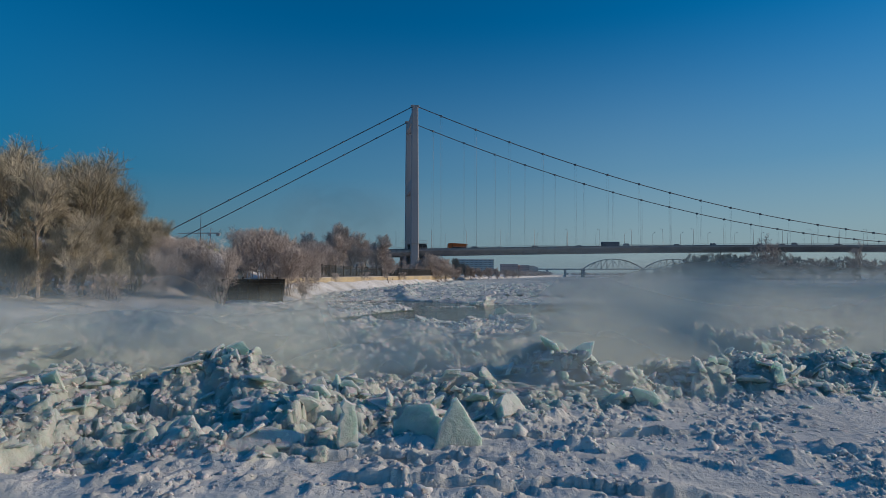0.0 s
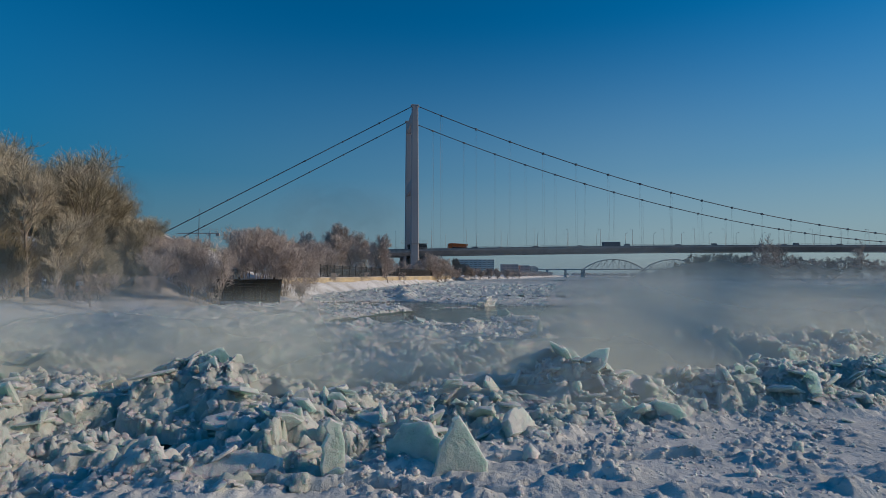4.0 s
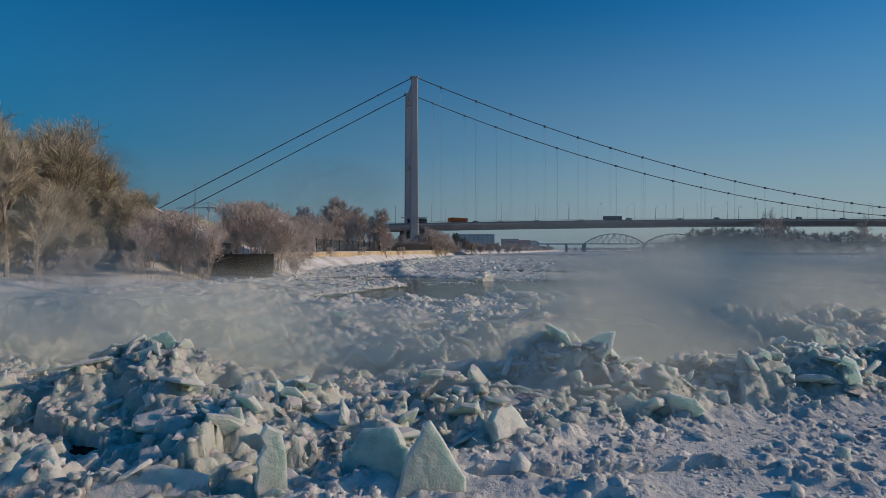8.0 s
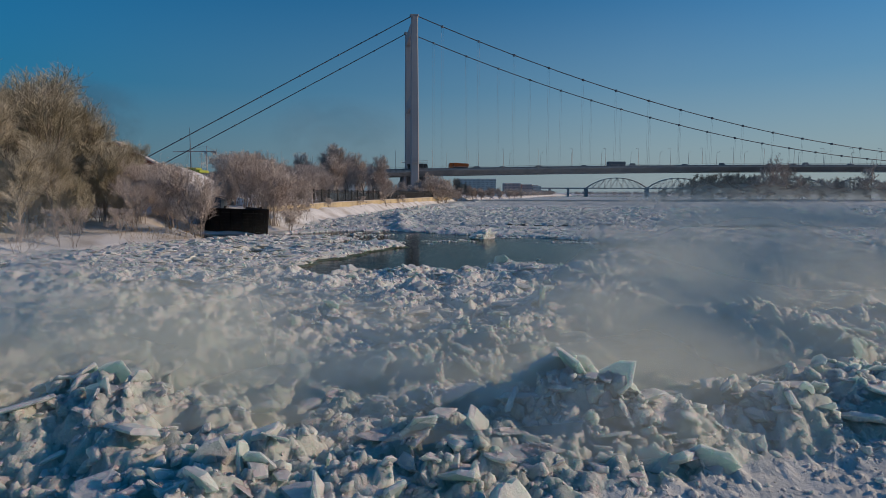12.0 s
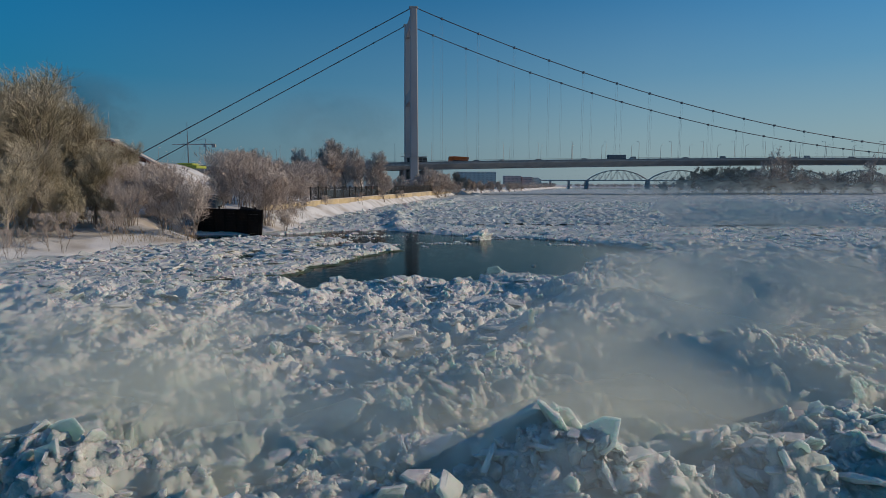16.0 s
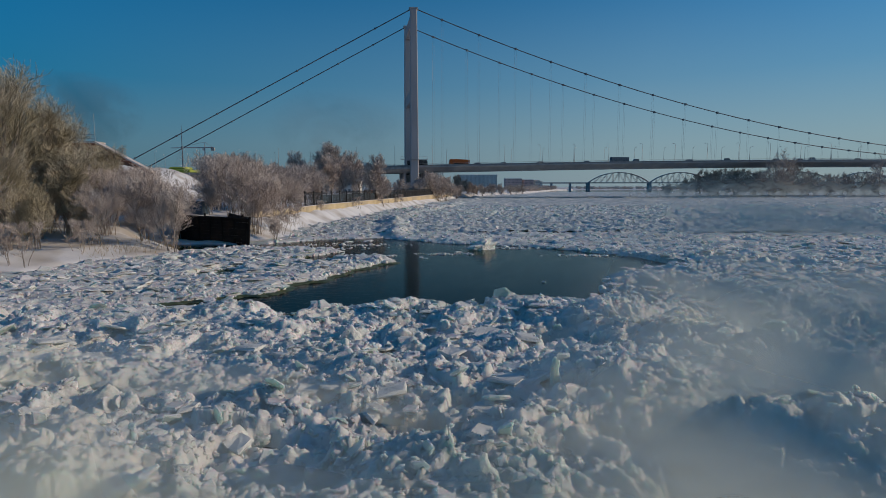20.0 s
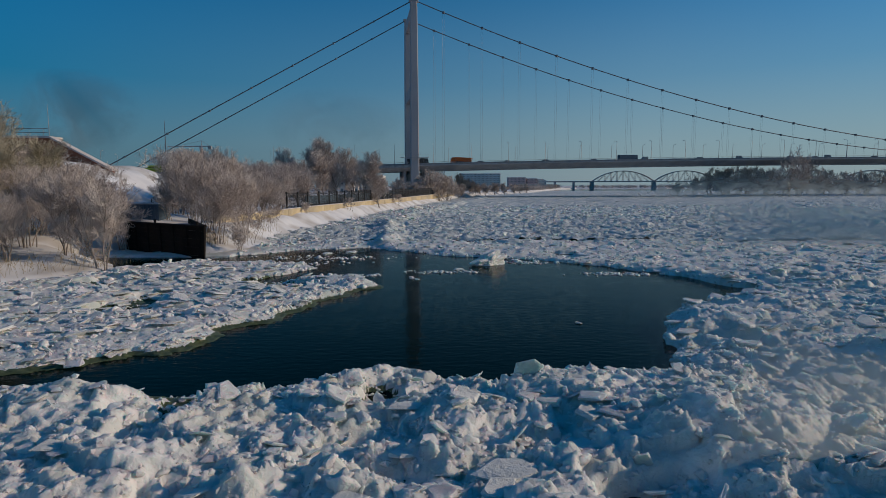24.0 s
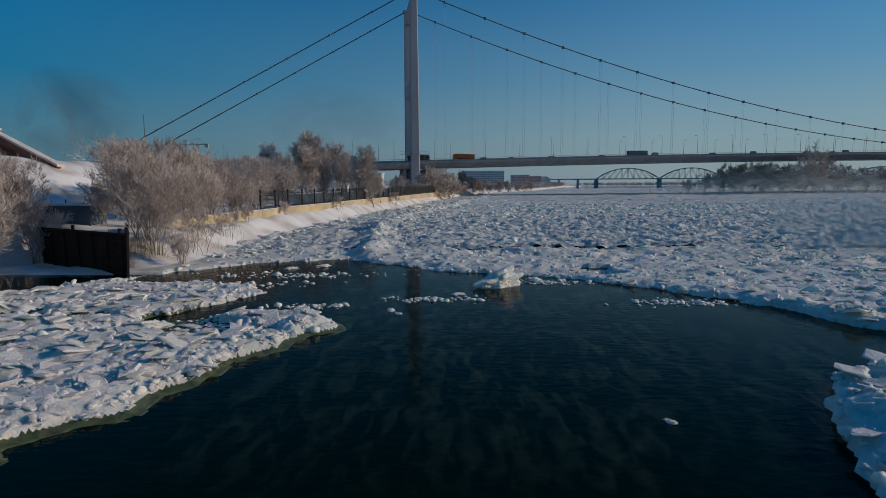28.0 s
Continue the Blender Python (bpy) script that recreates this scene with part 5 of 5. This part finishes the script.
for n, x0, x1, y0, y1, sink, med, shp in ((1300, -14, 16, 5, 19, .5, .15, L2), (7000, -22, 26, 4.5, 24, .4, .085, L1), (3500, -22, 26, 22, 37.5, .4, .085, L1), (9000, -10, 12, 4.5, 36, .35, .045, L0), (600, -16, 20, 24, 38, .45, .2, L2), (3600, -30, 50, 24, 66, .5, .14, L1), (4000, -26, -2, 36, 63, .35, .13, L1), (5000, -14, 60, 56, 80, .35, .12, L0)):
    p, s = ice_spots(n, x0, x1, y0, y1, r, sink, spread(med, 2.1), patchy)
    scatter("ice_rubble", "rounded greenish-white ice lumps piled by pressure", shp, p, s, np.full(len(s), .75), 60, M_LUMP_DIM if y0 < 6 else M_LUMP, r, True)
for n, x0, x1, y0, y1, sink, med in ((260, -13, 15, 4.5, 20, .35, .15), (3500, -16, 18, 4.5, 22, .35, .09), (13000, -14, 16, 4.5, 24, .3, .05), (4500, -24, 28, 22, 38, .35, .13), (9000, -18, 22, 22, 38, .3, .075), (6000, -28, 30, 36, 66, .35, .13)):
    p, s = ice_spots(n, x0, x1, y0, y1, r, sink, spread(med, 2.2), on_jam)
    scatter_blocks("ice_blocks", "angular broken blocks of snow-dusted river ice", BK, p, s, 40, M_BLOCK if y0 < 22 else M_LUMP, r)
for n, x0, x1, y0, y1, med, fl, tl in ((1500, -18, 22, 4.8, 22, .17, 1.3, 45), (260, -14, 14, 4.8, 16, .28, 1.2, 40), (1700, -28, 40, 20, 38, .22, .9, 26), (2200, -28, 2, 36, 66, .30, .7, 16), (1500, 8, 50, 36, 66, .30, .8, 18)):
    p, s = ice_spots(n, x0, x1, y0, y1, r, -.05, spread(med, 1.9), on_jam)
    scatter("ice_plates", "tilted broken plates of grey-green river ice", SL, p, s, np.full(len(s), fl), tl, M_SLAB if y0 < 30 else M_LUMP, r)
# upended plates and clods heaped on the pressure hummocks
hx, hy = (np.concatenate(q) for q in zip(*[(r.normal(a, d, n), r.normal(b, d * .8, n)) for a, b, d, n in ((2.9, 12.0, .75, 150), (4.0, 11.3, .6, 90), (-5.7, 11.2, .85, 140), (9.0, 12.4, 1.0, 130), (6.2, 12.2, .8, 90), (12.0, 12.9, 1.0, 90), (-2.6, 9.3, .8, 80), (.6, 9.7, .8, 80), (-9.0, 9.4, .9, 80))]))
for k, (shp, med, sink) in enumerate(((SL, .20, -.1), (L1, .12, .2), (L2, .15, .3))):
    px, py = hx[k::3], hy[k::3]
    s = spread(med, 2.0)(len(px))
    p = np.stack([px, py, ice_height(px, py) - sink * s], 1)
    scatter("ice_heap", "ice plates and clods heaped up by pressure", shp, p, s, np.full(len(s), 1.2 if k == 0 else .85), 55, M_SLAB if k == 0 else M_LUMP_DIM, r, k > 0)
# brash along the rim of the open water
rim = lambda x, y: on_jam(x, y) & (lead(x + .5, y) | lead(x - .5, y) | lead(x, y + .5) | lead(x, y - .5))
p, s = ice_spots(16000, -24, 22, 32, 76, r, .25, lambda k: .10 * np.exp(r.normal(0, .5, k)), rim)
scatter("brash_ice", "crumbled white ice along the rim of the open water", L1, p, s, np.full(len(s), .7), 50, M_LUMP, r, True)
# crumbs on the shelf and along its little ridges
p, s = ice_spots(14000, -10, 13, 2.6, 11, r, .35, lambda k: .038 * np.exp(r.normal(0, .65, k)), lambda x, y: (jam(x, y) < .5) & (vnoise(x, y, 1.5, 15) + vnoise(x, y, .5, 77) > .12))
scatter("snow_crumbs", "frozen snow crumbs on the shelf ice", L1, p, s, np.full(len(s), .7), 50, M_LUMP, r, True)
shelf_ridge = lambda x, y: (jam(x, y) < .5) & (vnoise(x, y, 1.3, 18) + .6 * vnoise(x, y, .45, 78) > .25)
for n, med in ((9000, .03), (1600, .06)):
    p, s = ice_spots(n, -10, 13, 2.6, 11, r, .25, spread(med, 2.2), shelf_ridge)
    scatter_blocks("snow_crumbs", "angular frozen crumbs strewn on the shelf ice", BK, p, s, 40, M_LUMP, r)
# drift pieces on the far field
p, s = spots_in(15000, -18, 130, 64, 190, r, lambda x, y: (x > bank_x(y) + 1) & (np.abs(x) < .8 * y) & ~lead(x, y))
s_ = np.clip(.0024 * s, .13, .3) * np.exp(np.minimum(r.normal(0, .45, len(p)), .8))
scatter("drift_ice", "small white drift ice pieces frozen together", SL, np.stack([p, s, np.where(s < 79.9, ice_height(p, s), far_height(p, s)) + .05], 1), s_, np.full(len(s_), 1.6), 22, M_LUMP, r)
# ice rubble along the foot of the bank
y = r.uniform(74, 200, 1500)
x = bank_x(y) + np.abs(r.normal(0, 1.6, 1500)) + .2
scatter("shore_rubble", "ice blocks pushed up along the bank", SL, np.stack([x, y, np.full(1500, .15)], 1), np.clip(.004 * y, .3, .6) * np.exp(r.normal(0, .4, 1500)), np.full(1500, 1.3), 24, M_LUMP, r)

# large single plates and blocks, each a thing
r = np.random.default_rng(11)
meshes = []
for k in range(10):
    v, f = slab_shapes(1, r)
    meshes.append(fast_mesh("ice_slab", v[0], f, M_SLAB))
cnt = 0
while cnt < 170:
    x, y = r.uniform(-15, 19), 5 + 32 * r.uniform(0, 1) ** 1.3
    if not bool(on_jam(np.array(x), np.array(y))):
        continue
    s = .23 * math.exp(min(r.normal(0, .38), .55)) * (1 + .012 * (y - 9))
    tl = abs(r.normal(0, 34))
    z = float(ice_height(np.array(x), np.array(y)))
    ob = new("ice_slab", meshes[cnt % 10])
    tagged(ob, "upended grey-green ice slab in the jam" if tl > 45 else "flat broken ice slab lying on rubble ice", "ice slab", "ice slabs of the jam")
    ob.matrix_basis = Matrix.Translation((x, y, z + .05 * s + .25 * s * math.sin(radians(min(tl, 90))))) @ pose(0, 0, 0, tl, 0, r.uniform(0, 360)) @ Matrix.Diagonal((s, s, s * 1.2, 1))
    cnt += 1


def flat_plates(n, x0, x1, y0, y1, r):
    cnt = 0
    while cnt < n:
        x, y = r.uniform(x0, x1), r.uniform(y0, y1)
        if not bool(on_jam(np.array(x), np.array(y))) or bool(lead(np.array(x + 1.2), np.array(y))) or bool(lead(np.array(x), np.array(y + 1.2))):
            continue
        s = r.uniform(.4, .85)
        z = float(np.mean(ice_height(x + np.array([0, .4, -.4, 0, 0]), y + np.array([0, 0, 0, .4, -.4]))))
        ob = new("ice_plate", plate_meshes[cnt % 6])
        tagged(ob, "large flat ice plate dusted with snow lying in the jam", "ice plate", "large flat plates in the jam")
        ob.matrix_basis = Matrix.Translation((x, y, z + .08)) @ pose(0, 0, 0, r.normal(0, 7), r.normal(0, 7), r.uniform(0, 360)) @ Matrix.Diagonal((s, s, .55, 1))
        cnt += 1


plate_meshes = []
for k in range(6):
    v, f = slab_shapes(1, r)
    plate_meshes.append(fast_mesh("ice_plate", v[0], f, M_SNOW))
flat_plates(46, -14, 6, 17, 32, r)
flat_plates(64, -24, -5, 36, 60, r)
flat_plates(20, 10, 30, 34, 58, r)


def shard(name, label, pts, th, x, y, yaw, tilt, sink=.12):
    """A plate cut to an outline in its own plane and stood up in the rubble."""
    fr = np.random.default_rng(int(abs(x * 100) + abs(y * 10)))
    fine = []
    for (a0, b0), (a1, b1) in zip(pts, pts[1:] + pts[:1]):
        for q in (0, .3, .65):
            j = 0 if q == 0 else .035
            fine.append((a0 + (a1 - a0) * q + fr.normal() * j, b0 + (b1 - b0) * q + fr.normal() * j))
    pts = fine
    k = len(pts)
    cx, cz = sum(p[0] for p in pts) / k, sum(p[1] for p in pts) / k
    vs = []
    for d, s in ((-th, .93), (-th * .5, 1), (th * .5, 1), (th, .93)):
        vs += [(cx + (a - cx) * s, d, cz + (b - cz) * s) for a, b in pts]
    fs = [tuple(range(k - 1, -1, -1)), tuple(range(3 * k, 4 * k))]
    for q in range(3):
        fs += [(q * k + i, q * k + (i + 1) % k, q * k + k + (i + 1) % k, q * k + k + i) for i in range(k)]
    z = float(ice_height(np.array(x), np.array(y)))
    return thing(name, label, "ice slab", Matrix.Translation((x, y, z - sink)) @ pose(0, 0, 0, tilt, 0, yaw), "ice slabs of the jam", me=to_mesh(name, vs, fs, M_SLAB))


shard("ice_slab", "pointed upright triangular ice slab in the pressure ridge", [(-.55, 0), (.5, 0), (.42, .3), (.02, 1.0), (-.12, .82), (-.4, .3)], .08, .30, 6.6, 14, -12)
shard("ice_slab", "thin ice plate standing on edge", [(-.16, 0), (.2, 0), (.14, .8), (-.05, .95), (-.18, .5)], .06, -1.75, 6.4, 30, -4)
shard("ice_slab", "white ice spike standing upright in the rubble", [(-.12, 0), (.15, 0), (.08, .8), (-.02, .9)], .08, 3.9, 20.5, 20, 3)
shard("ice_slab", "broad ice plate leaning on the ridge", [(-.45, 0), (.4, 0), (.42, .3), (.1, .52), (-.2, .45), (-.38, .3)], .08, 3.9, 9.9, -15, -30)
shard("ice_slab", "leaning ice shard in the ridge", [(-.35, 0), (.4, 0), (.3, .35), (.0, .5), (-.3, .3)], .12, 1.5, 8.2, 40, -34)
shard("ice_slab", "wide greenish ice plate leaning beside the pointed slab", [(-.6, 0), (.55, 0), (.5, .45), (.2, .72), (-.3, .66), (-.55, .3)], .10, -.5, 6.9, -20, -28)
shard("ice_slab", "long ice plate tilted over rubble", [(-.8, 0), (.75, 0), (.7, .3), (.1, .5), (-.7, .36)], .08, -3.2, 6.1, 12, -48)
shard("ice_slab", "snow-crusted ice plate leaning in the ridge", [(-.42, 0), (.4, 0), (.45, .3), (.2, .6), (-.2, .5), (-.4, .25)], .08, 4.6, 9.9, -30, -38)

# a small berg and bits adrift in the open water
bl, bf = lump_shapes(4, 1, np.random.default_rng(3))
berg = thing("ice_floe", "small white ice floe adrift in the dark water", "ice floe", Matrix.Translation((4.6, 61.9, .12)) @ pose(0, 0, 0, 6, -16, 24) @ Matrix.Diagonal((1.75, .75, .85, 1)), me=fast_mesh("ice_floe", bl[0], bf, M_LUMP))
for x, y, s in ((-1.0, 55.5, .25), (7.0, 64.0, .55), (-.6, 54.8, .18), (2.2, 59.5, .3), (-7.5, 70.5, .5), (-9.6, 69.5, .4), (7.3, 42.5, .15), (-4.6, 63.5, .12)):
    ob = copy_thing(berg, Matrix.Translation((x, y, .03)) @ pose(0, 0, 0, 0, 0, x * 90))
    ob.matrix_basis = Matrix.Translation((x, y, .03)) @ pose(0, 0, 0, 0, 0, x * 90) @ Matrix.Diagonal((s * 1.4, s, s * .3, 1))

r = np.random.default_rng(8)
bx, by = [], []
for cx, cy, n, sx, sy in ((1.0, 58.2, 90, 1.1, .35), (-5.0, 56.5, 60, .9, .3), (13.6, 57.2, 110, 1.6, .5), (7.8, 63.2, 90, 1.2, .4), (-8.5, 66.5, 120, 2.6, .7), (-12.0, 62.8, 140, 3.0, .6)):
    bx.append(cx + r.normal(0, sx, n))
    by.append(cy + r.normal(0, sy, n))
bx, by = np.concatenate(bx), np.concatenate(by)
k = lead(bx, by)
bx, by = bx[k], by[k]
scatter("brash_ice", "scattered brash ice floating on the dark water", L0, np.stack([bx, by, np.full(len(bx), .01)], 1), .11 * np.exp(r.normal(0, .45, len(bx))), np.full(len(bx), .45), 20, M_LUMP, r, True)

# ---- steam over the open water, haze sheet before the island ----
M_MIST = bpy.data.materials.new("river_steam_and_haze")
M_MIST.use_nodes = True
n, l = M_MIST.node_tree.nodes, M_MIST.node_tree.links
n.remove(n["Principled BSDF"])
geo = n.new("ShaderNodeNewGeometry")
mp = n.new("ShaderNodeMapping")
mp.inputs["Scale"].default_value = (.16, .5, .32)
tx = n.new("ShaderNodeTexNoise")
tx.inputs["Scale"].default_value, tx.inputs["Detail"].default_value, tx.inputs["Distortion"].default_value = 1.0, 4.0, .6
rg = n.new("ShaderNodeMapRange")
rg.inputs[1].default_value, rg.inputs[2].default_value, rg.inputs[4].default_value = 0.26, .56, 1.0
at = n.new("ShaderNodeAttribute")
at.attribute_name = "thick"
mu = n.new("ShaderNodeMath")
mu.operation = "MULTIPLY"
di, tl, tp = n.new("ShaderNodeBsdfDiffuse"), n.new("ShaderNodeBsdfTranslucent"), n.new("ShaderNodeBsdfTransparent")
di.inputs[0].default_value = tl.inputs[0].default_value = (.54, .58, .535, 1)
m1, m2 = n.new("ShaderNodeAddShader"), n.new("ShaderNodeMixShader")
# fog droplets scatter sun and sky alike, whichever way a veil hangs
for sh, way3 in ((di, (.75, -.35, .55)), (tl, (-.75, -.35, -.55))):
    lean = n.new("ShaderNodeCombineXYZ")
    for q in range(3):
        lean.inputs[q].default_value = way3[q]
    l.new(lean.outputs[0], sh.inputs["Normal"])
l.new(geo.outputs["Position"], mp.inputs[0]), l.new(mp.outputs[0], tx.inputs["Vector"]), l.new(tx.outputs[0], rg.inputs[0])
l.new(rg.outputs[0], mu.inputs[0]), l.new(at.outputs["Fac"], mu.inputs[1])
l.new(di.outputs[0], m1.inputs[0]), l.new(tl.outputs[0], m1.inputs[1])
l.new(mu.outputs[0], m2.inputs[0]), l.new(tp.outputs[0], m2.inputs[1]), l.new(m1.outputs[0], m2.inputs[2])
l.new(m2.outputs[0], n["Material Output"].inputs[0])


def veil(x0, x1, y, bow, h, thick):
    """A thin drifting veil of steam and haze, densest low down, gone at its upper edge and ends."""
    u, v = np.meshgrid(np.linspace(0, 1, 60), np.linspace(0, 1, 14))
    top = h * (.75 + .25 * np.sin(u * 9 + y) * np.sin(u * 4 + 1))
    px = x0 + (x1 - x0) * u
    py = y + bow * np.sin(u * np.pi) + .5 * np.sin(u * 11 + y) + v * v * 1.2
    pz = .15 + v * top
    vs = np.stack([px, py, pz], -1).reshape(-1, 3)
    i = (np.arange(13)[:, None] * 60 + np.arange(59)[None]).ravel()
    me = fast_mesh("mist", vs, np.stack([i, i + 1, i + 61, i + 60], 1), M_MIST, True)
    a = me.attributes.new("thick", "FLOAT", "POINT")
    w = smooth(0, .18, u) * smooth(1, .82, u) * smooth(0, .15, v) * smooth(1, .3, v) * thick
    a.data.foreach_set("value", w.ravel().astype(np.float32))
    ob = thing("mist", "thin white steam and pale haze over the ice", "mist", kind="stuff", me=me)
    ob.visible_shadow = False
    return ob


# the last, at y 300, is an added distance-haze sheet paling the island trees
for args in ((-15, 9, 9.8, .4, 2.8, .25), (-17, 10, 11.2, .5, 3.8, .45), (-19, 10, 12.8, .5, 4.6, .55), (-22, -1, 13.6, .5, 7.0, .5), (-26, 3, 19.0, 1.5, 3.4, .4),
             (0, 30, 13.8, .8, 5.2, .85), (1.0, 34, 17.5, 1.2, 5.3, .95), (4.5, 46, 27.0, 1.0, 7.0, .85),
             (18, 120, 70.0, 4.0, 7.5, .7), (70, 360, 300.0, 4.0, 15.0, .55)):
    veil(*args)

# wisps lying low over the open water
M_WISP = M_MIST.copy()
M_WISP.name = "low_steam"
for q in M_WISP.node_tree.nodes:
    if q.type in ("BSDF_DIFFUSE", "BSDF_TRANSLUCENT"):
        q.inputs[0].default_value = (.36, .60, .62, 1)
M_WISP.node_tree.nodes["Mapping"].inputs["Scale"].default_value = (2.2, .9, .5)
M_WISP.node_tree.nodes["Map Range"].inputs[1].default_value = .46
M_WISP.node_tree.nodes["Map Range"].inputs[2].default_value = .74
u, v = np.meshgrid(np.linspace(0, 1, 50), np.linspace(0, 1, 50))
px, py = -6 + 26 * u, 37 + 28 * v
vs = np.stack([px, py, .55 + .3 * vnoise(px, py, 3.0, 70)], -1).reshape(-1, 3)
i = (np.arange(49)[:, None] * 50 + np.arange(49)[None]).ravel()
me = fast_mesh("mist", vs, np.stack([i, i + 1, i + 51, i + 50], 1), M_WISP, True)
# steam thickens farther out, also painting in the far water's paler sheen
me.attributes.new("thick", "FLOAT", "POINT").data.foreach_set("value", ((.025 + .04 * v) * smooth(0, .15, u) * smooth(1, .85, u) * smooth(0, .15, v) * smooth(1, .85, v)).ravel().astype(np.float32))
thing("mist", "faint curls of steam over the dark open water", "mist", kind="stuff", me=me).visible_shadow = False

# dark chimney smoke drifting far beyond the bank
M_SMOKE = M_MIST.copy()
M_SMOKE.name = "chimney_smoke"
for q in M_SMOKE.node_tree.nodes:
    if q.type in ("BSDF_DIFFUSE", "BSDF_TRANSLUCENT"):
        q.inputs[0].default_value = (.06, .07, .09, 1)
    if q.type == "MAPPING":
        q.inputs["Scale"].default_value = (.022, .02, .03)
for x0, x1, z0, z1, thick in ((-450, -310, 30, 125, .42), (-190, -40, 30, 105, .16)):
    u, v = np.meshgrid(np.linspace(0, 1, 30), np.linspace(0, 1, 20))
    vs = np.stack([x0 + (x1 - x0) * u, 620 + 12 * np.sin(u * 5 + v * 3), z0 + (z1 - z0) * v], -1).reshape(-1, 3)
    i = (np.arange(19)[:, None] * 30 + np.arange(29)[None]).ravel()
    me = fast_mesh("smoke", vs, np.stack([i, i + 1, i + 31, i + 30], 1), M_SMOKE, True)
    w = np.clip(1 - ((u - .5) / .5) ** 2 - ((v - .5) / .5) ** 2, 0, 1) ** .8 * thick
    me.attributes.new("thick", "FLOAT", "POINT").data.foreach_set("value", w.ravel().astype(np.float32))
    thing("smoke", "faint dark chimney smoke in the winter sky", "smoke", kind="stuff", me=me).visible_shadow = False
